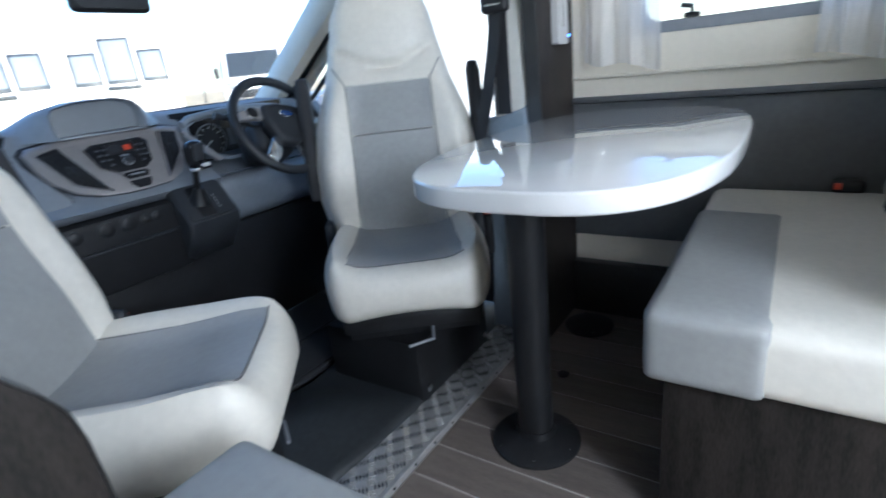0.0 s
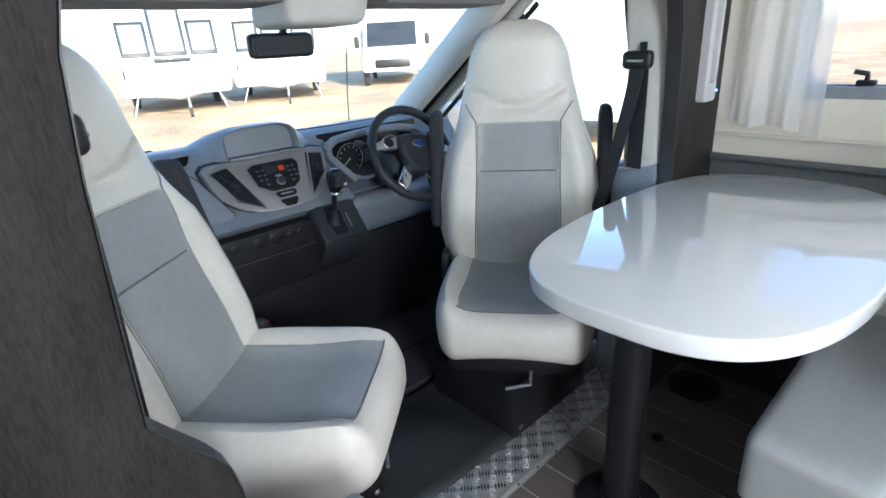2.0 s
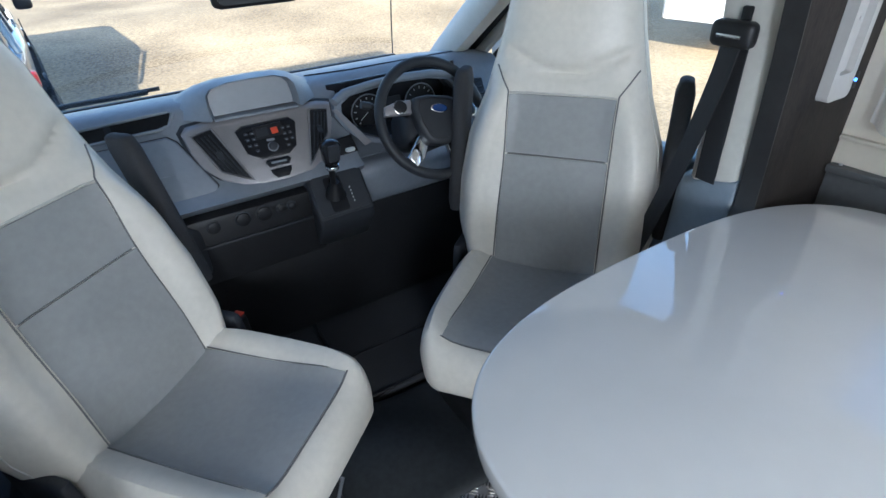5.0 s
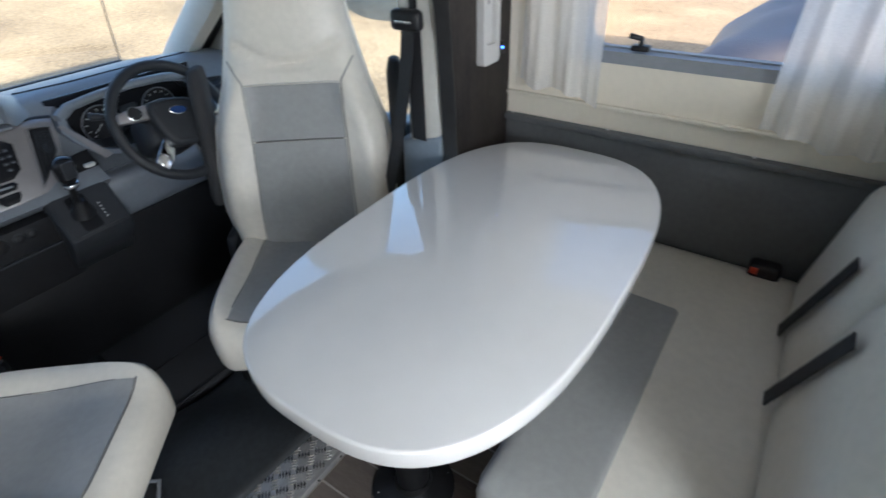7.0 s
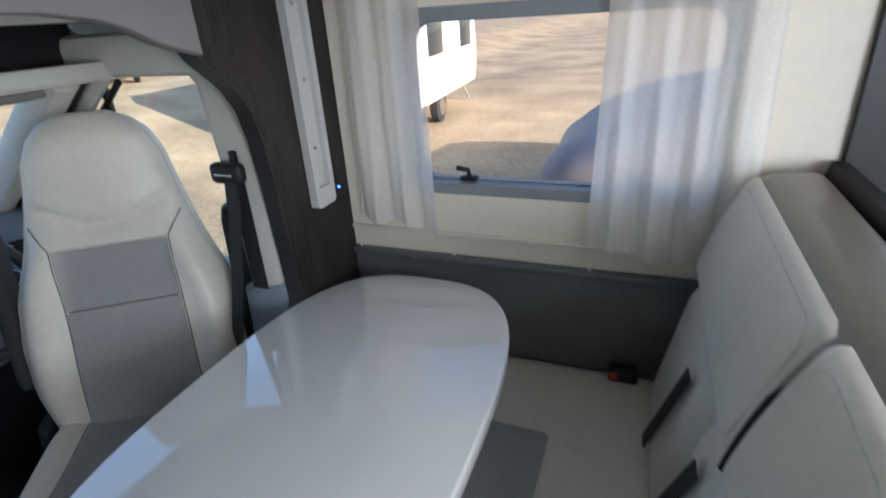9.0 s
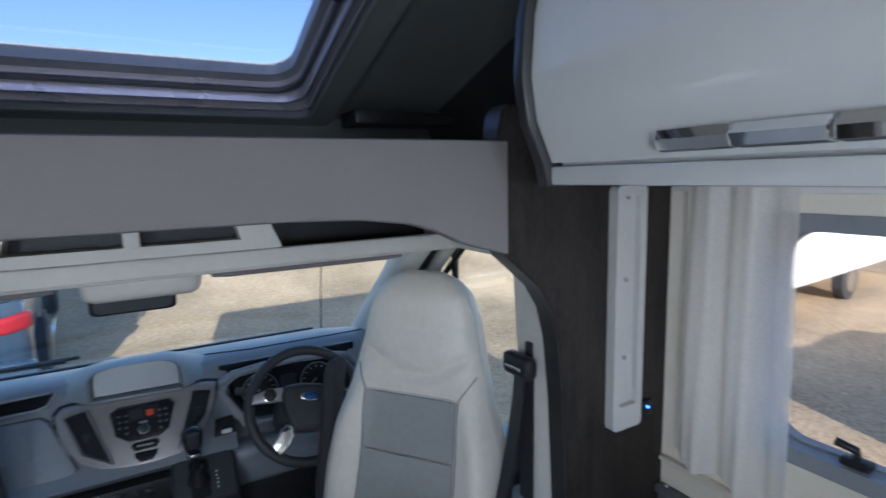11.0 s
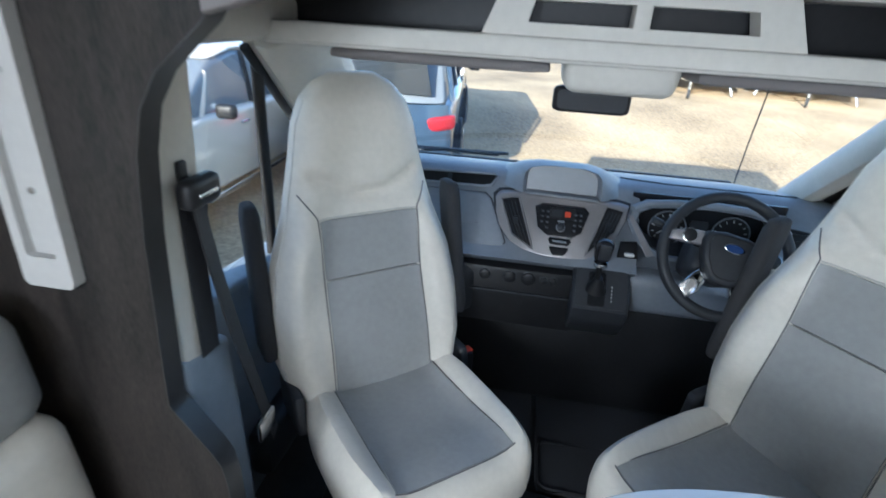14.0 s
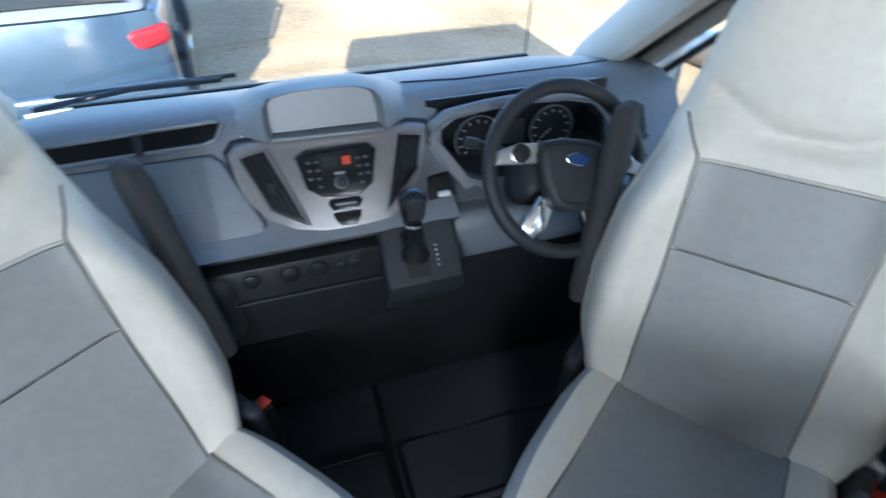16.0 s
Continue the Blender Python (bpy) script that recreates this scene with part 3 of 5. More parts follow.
# chequer plate step
tread = thing("step_tread", "chequer-plate aluminium step edge between cab and living floor", "step edge", kind="structure")
part("plate", box(-0.42, 0.84, 1.035, 1.16, -0.006, 0.016, 0.002), PLATE, tread)
part("nosing", box(-0.42, 0.84, 1.024, 1.036, -0.003, 0.0175, 0.002), PLATE, tread, "bent front edge")
bm = bmesh.new()
for i in range(34):
    for j in range(4):
        x, y = -0.40 + 0.0365 * i, 1.054 + 0.0300 * j
        for k in (-1.5, -0.5, 0.5, 1.5):
            sgn = 1 if (i + j) % 2 else -1
            m = pose(x + 0.0062 * k, y + sgn * 0.0062 * k, 0.0162, 0, 0, -sgn * 45) @ Matrix.Diagonal((1, 1, 1, 1))
            vs = [bm.verts.new(m @ Vector(p)) for p in ((-0.0145, 0, 0), (0, -0.0034, 0), (0.0145, 0, 0), (0, 0.0034, 0), (0, 0, 0.0028))]
            for q in range(4):
                bm.faces.new((vs[q], vs[(q + 1) % 4], vs[4]))
tagged(part("raised_bars", bm, STEEL, tread), kind="stuff")
for i in range(14):
    part("rivet", lathe([(0.004, 0), (0.004, 0.002), (0.001, 0.003)], pose(-0.36 + 0.088 * i, 1.024, 0.008, 90), 8), BLACK, tread)


# ---- the two-person bench ----
def bench():
    t = thing("dinette_bench", "cream vinyl bench with dark wooden base by the window", "bench")
    part("base", prism([(0.10, 0.0), (0.98, 0.0), (0.98, 0.36), (0.10, 0.36)], 'xz', -0.02, 0.475, 0.004), WOOD, t, "dark seat box")
    part("backboard", prism([(-0.07, 0.0), (-0.13, 0.36), (-0.13, 0.92), (-0.17, 1.085), (-0.195, 1.085), (-0.165, 0.92), (-0.165, 0.0)], 'yz', 0.05, 0.985, 0.003), WOOD, t, "dark wooden backboard")
    cush = thing("bench_cushion", "cream bench seat cushion with a grey front strip", "cushion")

    def sag(v):
        if v.z > 0.45:
            v.z -= 0.008 * math.exp(-((v.x - 0.5) / 0.3) ** 2) * math.exp(-((v.y - 0.25) / 0.2) ** 2)
        return v
    part("seat_pad", pad(0.52, 0.29, 0.43, 0.925, 0.43, 0.14, 0.035, 14, sag), CREAM, cush)
    part("front_pad", pad(0.388, 0.4085, 0.4308, 0.672, 0.202, 0.1445, 0.024, 14, sag), GREY, cush, "smooth grey front section")
    back = thing("back_cushion", "cream padded two-seat bench backrest with taupe edges", "backrest")

    def lean(v):
        v.y -= 0.20 * max(0, v.z - 0.5) + 0.03 * max(0, (v.z - 0.85) / 0.2) ** 2
        return v
    def end_round(v):
        # the aisle end and the top run into one another in a wide curve
        if v.x < 0.20:
            k = max(0, min(1, (v.z - 0.84) / 0.22))
            v.z -= 0.040 * ((0.20 - v.x) / 0.11) ** 2 * k * k
        return lean(v)
    for x0, x1 in ((0.10, 0.525), (0.53, 0.965)):
        part("lower_pad", pad((x0 + x1) / 2, 0.035, 0.65, x1 - x0, 0.15, 0.36, 0.06, 10, lean), CREAM, back)
    part("lower_end", pad(0.092, 0.022, 0.735, 0.044, 0.150, 0.19, 0.02, 8, lean), TAUPE, back, "taupe vinyl end piece")
    part("top_cover", pad(0.5275, 0.045, 0.962, 0.885, 0.135, 0.225, 0.045, 18, end_round), TAUPE, back, "taupe vinyl top and end")
    for x0, x1 in ((0.108, 0.352), (0.360, 0.958)):
        part("head_pad", pad((x0 + x1) / 2, 0.072, 0.950, x1 - x0, 0.092, 0.218, 0.016, 14, end_round), CREAM, back)
        loop = rrect((x0 + x1) / 2, 0.950, x1 - x0 - 0.036, 0.190, 0.04)
        part("piping", tube([end_round(Vector((x, 0.1165, z))) for x, z in loop], 0.0016, close=True), STITCH, back)
        part("top_stitching", tube([end_round(Vector((x, 0.080, 1.062))) for x in steps(x0 + 0.05, x1 - 0.03, 24)], 0.0012, 5), STITCH, back)
    part("end_stitching", tube([end_round(Vector((0.093, 0.076, z))) for z in steps(0.87, 1.03, 14)], 0.0012, 5), STITCH, back)
    part("slot_cover", tube([lean(Vector((0.356, 0.112 - 0.10 * max(0, k - 0.6), 0.84 + 0.22 * k))) for k in steps(0, 1, 10)], 0.006, 8), BLACK, back, "dark belt slot between the pads")
    for x in (0.40, 0.62):
        belt = thing("lap_belt", "black webbing lap belt on the bench backrest", "seat belt", group="bench belts")
        pts = [lean(Vector((x + 0.10 * k, 0.119 + 0.002, 0.785 - 0.27 * k))) for k in steps(0, 1, 8)]
        part("webbing", band(pts, 0.03, (1, 0.1, 0.3)), WEB, belt)
    br = [(0.030, 0.60), (0.030, 0.745), (0.0, 0.795), (-0.035, 0.822), (-0.140, 0.845), (-0.140, 0.60)]
    part("end_bracket", prism(br, 'yz', 0.050, 0.074, 0.008, seg=3), BLACK, back, "black plastic bracket")
    buckle = thing("belt_buckle", "black belt buckle with a red button on the bench", "buckle")
    part("housing", pad(0.952, 0.175, 0.512, 0.050, 0.075, 0.04, 0.012, 4), BLACK, buckle)
    part("button", box(0.924, 0.928, 0.190, 0.208, 0.508, 0.526, 0.001), RED, buckle, "red release button")


bench()


def side_bench():
    t = thing("side_bench", "side bench with dark wooden base along the wall", "bench")
    part("base", box(-0.995, -0.50, 0.44, 0.945, 0.0, 0.335, 0.004), WOOD, t)
    c = thing("side_bench_cushion", "cream side bench cushion with a grey front strip", "cushion")
    part("pad", pad(-0.727, 0.685, 0.40, 0.543, 0.525, 0.13, 0.025, 10), CREAM, c)
    part("grey_strip", box(-0.612, -0.4535, 0.421, 0.9475, 0.345, 0.4675, 0.022, seg=4), GREY, c, "smooth grey front strip")
    part("piping", tube([(-0.613, y, 0.467) for y in steps(0.43, 0.93, 10)], 0.0025), STITCH, c)
    b = thing("back_cushion", "grey and cream backrest cushion against the side wall", "backrest")

    def lean(v):
        v.x -= 0.10 * (v.z - 0.47)
        return v
    part("lower_pad", pad(-0.905, 0.67, 0.605, 0.14, 0.50, 0.28, 0.05, 10, lean), CREAM, b)
    part("upper_pad", pad(-0.912, 0.67, 0.835, 0.12, 0.50, 0.20, 0.05, 10, lean), GREY, b, "grey upper roll")


side_bench()

# worktop beyond the bench
wt = thing("kitchen_unit", "kitchen unit with pale worktop behind the bench", "kitchen unit")
part("cabinet", box(0.42, 0.99, -1.30, -0.215, 0.0, 0.80, 0.004), WOOD, wt)
part("worktop", box(0.40, 0.995, -1.31, -0.205, 0.802, 0.835, 0.006), WHITEPL, wt, "pale worktop")
hob = thing("sink_cover", "glass lid with steel rim on the worktop", "lid")
part("glass_lid", prism(rrect(0.72, -0.55, 0.42, 0.40, 0.06), 'xy', 0.846, 0.852), GLOSSWHITE, hob)
part("rim", tube([(x, y, 0.85) for x, y in rrect(0.72, -0.55, 0.44, 0.42, 0.06)], 0.007, close=True), CHROME, hob, "steel rim")
for x, y in ((0.6, -0.45), (0.84, -0.45), (0.6, -0.65), (0.84, -0.65)):
    part("foot", lathe([(0.01, 0.836), (0.01, 0.847)], pose(x, y, 0), 8), BLACK, hob)


# ---- cab seats ----
TILT_BACK = math.tan(radians(13))
SET_BACK = 0.06
HALF_W = [(z, w * (1.175 if z < 0.36 else 1.125 if z < 0.56 else 1.07)) for z, w in [(-0.04, 0.15), (-0.025, 0.19), (0.0, 0.215), (0.10, 0.238), (0.22, 0.238), (0.34, 0.222), (0.46, 0.192), (0.54, 0.175), (0.62, 0.168), (0.70, 0.155), (0.76, 0.132), (0.80, 0.10), (0.825, 0.055)]]


def lerp(table, z):
    for (a, p), (b, q) in zip(table, table[1:]):
        if z <= b:
            k = max(0, (z - a) / (b - a))
            return p + (q - p) * k
    return table[-1][1]


def gauss(x, s):
    return math.exp(-(x / s) ** 2)


def back_front(x, z):
    """Front face of a cab seat's backrest, in the seat's own axes (y ahead of the sitter)."""
    w = lerp(HALF_W, z)
    q = min(1, abs(x) / w)
    low = max(0.0, min(1.0, (0.52 - z) / 0.12))
    y = 0.055 * (1 - q ** 5) ** 0.5
    y += low * 0.055 * gauss(q - 0.80, 0.19) * (1 - q ** 8)
    y += 0.020 * gauss(z - 0.12, 0.12) * (1 - q * q)
    if z > 0.46:
        # creases drawn down towards the middle of the head pad
        line = 0.515 + max(0, abs(x) - 0.045) * 0.62
        y -= 0.022 * gauss(z - line, 0.012) * (1 if abs(x) < 0.14 else gauss(abs(x) - 0.14, 0.012))
        y += 0.016 * gauss(z - 0.64, 0.11) * (1 - q * q)
        y -= 0.009 * gauss(x, 0.03) * gauss(z - 0.515, 0.02)
    return y - SET_BACK - z * TILT_BACK + 0.25 * max(0, z - 0.45) ** 2


def cab_seat(label, m, head=1.0):
    t = thing("captain_chair", label, "seat", m, group="swivel cab seats")
    # backrest shell: rings from bottom to top
    bm = bmesh.new()
    rows = []
    zs = steps(-0.04, 0.70, 60) + steps(0.708, 0.825, 16)
    n = 44
    for i, z in enumerate(zs):
        w = lerp(HALF_W, z)
        row = []
        for k in range(n):
            th = 2 * math.pi * k / n
            c, s = math.cos(th), math.sin(th)
            x = w * math.copysign(abs(c) ** 0.72, c)
            q = min(1, abs(x) / w)
            base = -SET_BACK - z * TILT_BACK + 0.25 * max(0, z - 0.45) ** 2
            thick = 0.055 if z < 0.74 else 0.055 * max(0.25, 1 - ((z - 0.74) / 0.10) ** 2)
            if s >= 0:
                y = base + (back_front(x, z) - base) * (thick / 0.055) if abs(c) < 0.999 else base
            else:
                y = base - thick * (1 - q ** 4) ** 0.5 * 1.15
            row.append(bm.verts.new((x, y, z if z < 0.50 else 0.50 + (z - 0.50) * head)))
        rows.append(row)
    for a, b in zip(rows, rows[1:]):
        for k in range(n):
            bm.faces.new((a[k], a[(k + 1) % n], b[(k + 1) % n], b[k]))
    bm.faces.new(rows[0])
    bm.faces.new(rows[-1])
    bmesh.ops.recalc_face_normals(bm, faces=bm.faces[:])
    back = part("backrest", bm, CREAM, t, "cream vinyl backrest with integral headrest", angle=70)

    def inlay(z0, z1, name):
        def fn(u, v):
            z = z0 + (z1 - z0) * v
            x = u * (0.136 + 0.006 * max(0, 0.3 - z) / 0.3)
            return Vector((x, back_front(x, z) + 0.0035, z))
        part(name, sheet(fn, steps(-1, 1, 21), steps(0, 1, 17), 0.004), GREY, back, "smooth grey inlay")
    inlay(-0.02, 0.306, "lower_inlay")
    inlay(0.311, 0.462, "upper_inlay")
    for s in (-1, 1):
        pts = []
        for z in steps(-0.02, 0.465, 20):
            x = s * (0.140 + 0.006 * max(0, 0.3 - z) / 0.3)
            pts.append((x, back_front(x, z) + 0.001, z))
        for k in steps(0.1, 1, 5):
            x, z = s * (0.137 + 0.042 * k), 0.465 + 0.06 * k
            pts.append((x, back_front(x, z) + 0.001, z))
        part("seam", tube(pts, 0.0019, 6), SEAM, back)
        pts = []
        for z in steps(0.0, 0.76, 26):
            x = s * lerp(HALF_W, z) * 0.965
            pts.append((x, back_front(x, z) + 0.0005, z if z < 0.50 else 0.50 + (z - 0.50) * head))
        part("edge_stitching", tube(pts, 0.0016, 5), STITCH, back)
    pts = [(x, back_front(x, 0.308) + 0.0015, 0.308) for x in steps(-0.13, 0.13, 12)]
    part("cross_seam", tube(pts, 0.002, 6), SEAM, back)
    pts = [(x, back_front(x, 0.465) + 0.001, 0.465) for x in steps(-0.136, 0.136, 12)]
    part("cross_seam", tube(pts, 0.0022, 6), STITCH, back)

    # seat cushion
    def top(x, y):
        q = abs(x) / 0.25
        z = 0.004 + 0.046 * gauss(q - 0.80, 0.2) * (0.75 + 0.25 * gauss(y - 0.15, 0.15)) - 0.012 * gauss(y - 0.12, 0.15) * (1 - min(1, q)) + 0.014 * gauss(y - 0.36, 0.10)
        return z

    def cushion_shape(v):
        k = max(0, min(1, (v.z + 0.16) / 0.15))
        y0 = v.y
        v.x *= 1 - 0.20 * max(0, (v.y - 0.18) / 0.27) ** 2.2 - 0.06 * (1 - k)
        v.x *= 1 - 0.10 * max(0, (0.08 - v.y) / 0.15)
        v.y += 0.02 * (1 - (v.x / 0.25) ** 2) * (1 if v.y > 0.2 else 0)
        if v.z > -0.05:
            v.z += top(v.x, y0) * max(0, (v.z + 0.05) / 0.05)
        if v.z < -0.07:
            v.z += 0.03 * (1 - (v.x / 0.22) ** 2) * (1 if v.y > 0.3 else 0)
        return v
    cush = part("seat", pad(0, 0.183, -0.075, 0.50, 0.505, 0.15, 0.055, 18, cushion_shape), CREAM, t, "cream vinyl seat cushion")

    def fn(u, v):
        y = -0.03 + 0.425 * v
        x = u * (0.146 + 0.008 * v)
        return Vector((x, y, top(x, y) + 0.0035))
    part("seat_inlay", sheet(fn, steps(-1, 1, 21), steps(0, 1, 24), 0.005), GREY, cush, "smooth grey inlay")
    for s in (-1, 1):
        pts = [(s * (0.150 + 0.008 * v), -0.03 + 0.428 * v, top(0.150, -0.03 + 0.428 * v) + 0.002) for v in steps(0, 1, 16)]
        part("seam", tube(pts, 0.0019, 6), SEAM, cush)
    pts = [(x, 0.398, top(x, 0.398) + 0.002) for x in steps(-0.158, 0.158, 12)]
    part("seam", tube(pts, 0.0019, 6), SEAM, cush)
    pts = [(0.232 * math.copysign(abs(math.cos(a)) ** 0.55, math.cos(a)) * (1 - 0.12 * max(0, math.sin(a)) ** 3), 0.16 + 0.262 * math.sin(a) ** 0.7, -0.012 + 0.012 * abs(math.cos(a))) for a in steps(0.0, math.pi, 40)]
    part("edge_stitching", tube(pts, 0.002, 5), STITCH, cush)
    for s in (-1, 1):
        part("slide_rail", box(s * 0.15 - 0.012, s * 0.15 + 0.012, -0.10, 0.34, -0.2005, -0.186, 0.003), STEEL, t, "bare steel slide rail")
    # armrests folded up
    for s in (-1, 1):
        def arm(v):
            v.y -= v.z * TILT_BACK * 1.0
            return v
        part("armrest", pad(s * 0.290, -0.065, 0.305, 0.046, 0.078, 0.40, 0.022, 8, arm), CLOTH, t, "black cloth armrest folded up")
        part("recliner_cover", pad(s * 0.250, -0.04, -0.01, 0.03, 0.16, 0.11, 0.012, 6, lambda v: Vector((v.x, v.y - 0.2 * v.z, v.z))), DASHDARK, t, "charcoal hinge cover")
    part("buckle_stalk", pad(-0.28, 0.0, -0.06, 0.03, 0.05, 0.14, 0.01, 5), BLACK, t)
    part("buckle_button", box(-0.295, -0.265, -0.012, 0.016, 0.011, 0.016, 0.002), RED, t, "red release button")
    part("seat_pan", box(-0.20, 0.20, -0.06, 0.36, -0.20, -0.145, 0.01), BLACK, t, "black seat pan")
    part("swivel_plate", box(-0.19, 0.19, -0.04, 0.32, -0.235, -0.201, 0.004), BLACK, t, "black steel swivel plate")
    part("lever", tube([(-0.05, 0.34, -0.21), (-0.05, 0.40, -0.215), (0.02, 0.42, -0.22)], 0.005), FRAMEGREY, t, "bare steel lever")
    return t


def seat_pose(x, y, z, fx, fy):
    return pose(x, y, z, 0, 0, math.degrees(math.atan2(-fx, fy)))


cab_seat("cream and grey vinyl passenger seat swivelled to the living space", seat_pose(-0.493, 1.512, 0.414, 0.647, -0.762), 0.95)
cab_seat("cream and grey vinyl driver's seat swivelled to the living space", seat_pose(0.519, 1.378, 0.440, -0.80, -0.60), 0.87)
for x, y, n in ((-0.40, 1.42, 0), (0.40, 1.30, 1)):
    sb = thing("seat_box", "black steel box under the swivel seat", "seat box", group="seat boxes")
    for dx in (-0.17, 0.17):
        part("bolt", lathe([(0.012, 0), (0.012, 0.006), (0.006, 0.009)], pose(x + dx, y - 0.16, 0.05, 90), 6), STEEL, sb)
    part("cover", box(x - 0.20, x + 0.20, y - 0.16, y + 0.20, -0.008, 0.178 if n == 0 else 0.204, 0.01), BLACK, sb)

# ---- cab ----
cab_mat = thing("cab_mat", "black rubber floor mat between the cab seats", "mat")
part("walkway", pad(-0.02, 1.375, 0.0, 0.74, 0.41, 0.05, 0.024, 20, lambda v: Vector((v.x + 0.02 * math.sin(7 * v.y), v.y - 0.03 * math.sin(4 * v.x + 1), v.z + (v.z > 0) * (0.05 * gauss(v.x + 0.05, 0.17) * gauss(v.y - 1.40, 0.16) + 0.004 * math.sin(23 * v.x + 9 * v.y))))), RUBBER, cab_mat)
for x0, x1, h in ((-0.66, -0.03, 0.05), (-0.015, 0.66, 0.04)):
    part("footwell_mat", pad((x0 + x1) / 2, 1.80, 0.0, x1 - x0, 0.46, h, 0.015, 8, lambda v: Vector((v.x, v.y, v.z + 0.12 * max(0, v.y - 1.82) + 0.01 * math.sin(9 * v.x)))), CLOTH, cab_mat, "black carpet footwell mat")
    part("mat_edging", tube([(x, y, 0.026) for x, y in rrect((x0 + x1) / 2, 1.68, x1 - x0 - 0.02, 0.20, 0.03)], 0.005, close=True), BLACK, cab_mat)

# windscreen, pillars, header
WB, WT = (0.82, 2.44, 0.825), (0.71, 1.66, 1.325)


def bar(a, b, w, d, bm=None, n=6):
    return tube([Vector(a) + (Vector(b) - Vector(a)) * k for k in steps(0, 1, n)], w, 12, bm, d)


ws = thing("windscreen", "large raked clear windscreen of the cab", "windscreen", kind="structure")
p = part("pane", sheet(lambda u, v: Vector((u * (WB[0] + (WT[0] - WB[0]) * v), WB[1] + (WT[1] - WB[1]) * v + 0.10 * (1 - u * u), WB[2] + (WT[2] - WB[2]) * v)), steps(-1, 1, 15), steps(-0.05, 1.02, 6), 0), PANE, ws)
p.visible_shadow = False
for s in (-1, 1):
    pl = thing("wall_pillar_front", "pale trimmed windscreen pillar", "pillar", kind="structure")
    part("trim_cover", bar((s * 0.855, 2.46, 0.79), (s * 0.755, 1.60, 1.345), 0.108, 0.5), PALE, pl, "pale plastic cover")
    part("seal", bar((s * 0.895, 2.36, 0.79), (s * 0.80, 1.58, 1.33), 0.022, 0.8), BLACK, pl, "black rubber door seal")
    part("outer_skin", bar((s * 0.915, 2.36, 0.755), (s * 0.835, 1.56, 1.315), 0.034, 0.7), PALE, pl)
    part("door_seal", bar((s * 0.925, 2.28, 0.745), (s * 0.850, 1.55, 1.275), 0.012, 0.8), BLACK, pl, "black rubber door seal")
    bm = box(min(s * 0.73, s * 0.90), max(s * 0.73, s * 0.90), 1.03, 1.24, 0.62, 1.37, 0.03, seg=4)
    pb = thing("wall_pillar_rear", "pale trimmed pillar beside the cab door", "pillar", kind="structure")
    part("trim_cover", prism([(1.00, 0.70), (1.12, 0.70), (1.122, 1.00), (1.145, 1.28), (1.23, 1.37), (1.00, 1.37)], 'yz', s * 0.714, s * 0.93, 0.02, seg=3), PALE, pb)
    part("lower_cover", prism([(0.998, 0.0), (1.18, 0.0), (1.16, 0.5), (1.145, 0.76), (0.998, 0.80)], 'yz', s * 0.708, s * 0.93, 0.02, seg=3), DOORP, pb, "blue-grey lower cover")
    part("seal", tube([(s * 0.83, 1.17, 0.45), (s * 0.83, 1.145, 0.72), (s * 0.83, 1.155, 1.0), (s * 0.83, 1.20, 1.28)], 0.011), BLACK, pb)
    rail = struct("trim_roof_rail", box(min(s * 0.70, s * 0.93), max(s * 0.70, s * 0.93), 0.99, 1.72, 1.30, 1.40, 0.03), PALE, "pale roof rail above the cab door", "trim")
    d = thing("cab_door_" + ("left" if s < 0 else "right"), "blue-grey lined cab door with its window up", "door", kind="structure")
    part("panel", prism([(1.16, 0.02), (2.45, 0.02), (2.45, 0.80), (2.1, 0.73), (1.7, 0.69), (1.16, 0.75)], 'yz', s * 0.845, s * 0.95, 0.02, seg=3), DOORP, d, "blue-grey door lining")
    part("armrest", pad(s * 0.82, 1.75, 0.52, 0.07, 0.55, 0.06, 0.025, 6), DASHDARK, d)
    part("pocket", pad(s * 0.81, 1.75, 0.20, 0.08, 0.8, 0.16, 0.03, 6), DASHDARK, d)
    part("window_divider", bar((s * 0.878, 1.655, 0.69), (s * 0.865, 1.63, 1.33), 0.016, 0.7), BLACK, d, "black window divider")
    part("window_frame", tube([(s * 0.89, 1.16, 0.74), (s * 0.88, 1.20, 1.30), (s * 0.87, 1.58, 1.32), (s * 0.885, 1.9, 1.13), (s * 0.90, 2.36, 0.80)], 0.018), BLACK, d)
    w = part("window_pane", sheet(lambda u, v: Vector((s * (0.902 - 0.03 * v), u, 0.66 + v * min(0.66, max(0.02, (2.40 - u) * 0.80)))), steps(1.15, 2.38, 12), (0, 1), 0), PANE, d)
    w.visible_shadow = False
    bt = thing("cab_seat_belt", "black three-point belt hanging on the cab pillar", "seat belt", group="cab belts")
    gx = s * 0.700
    part("height_slider", box(min(gx + s * 0.004, gx + s * 0.015), max(gx + s * 0.004, gx + s * 0.015), 1.062, 1.082, 1.03, 1.135, 0.004), BLACK, bt)
    part("guide", pad(gx - s * 0.014, 1.075, 1.088, 0.034, 0.088, 0.05, 0.014, 5), BLACK, bt, "black belt guide loop")
    part("guide_slot", box(min(gx - s * 0.034, gx - s * 0.030), max(gx - s * 0.034, gx - s * 0.030), 1.05, 1.10, 1.082, 1.09, 0.002), STEEL, bt, "steel guide slot")
    pts = [(gx - s * 0.01, 1.075 + 0.17 * k ** 1.3, 1.08 - 0.66 * k) for k in steps(0, 1, 10)]
    part("webbing", band(pts, 0.047, (0.25 * s, 1, 0.12)), WEB, bt)
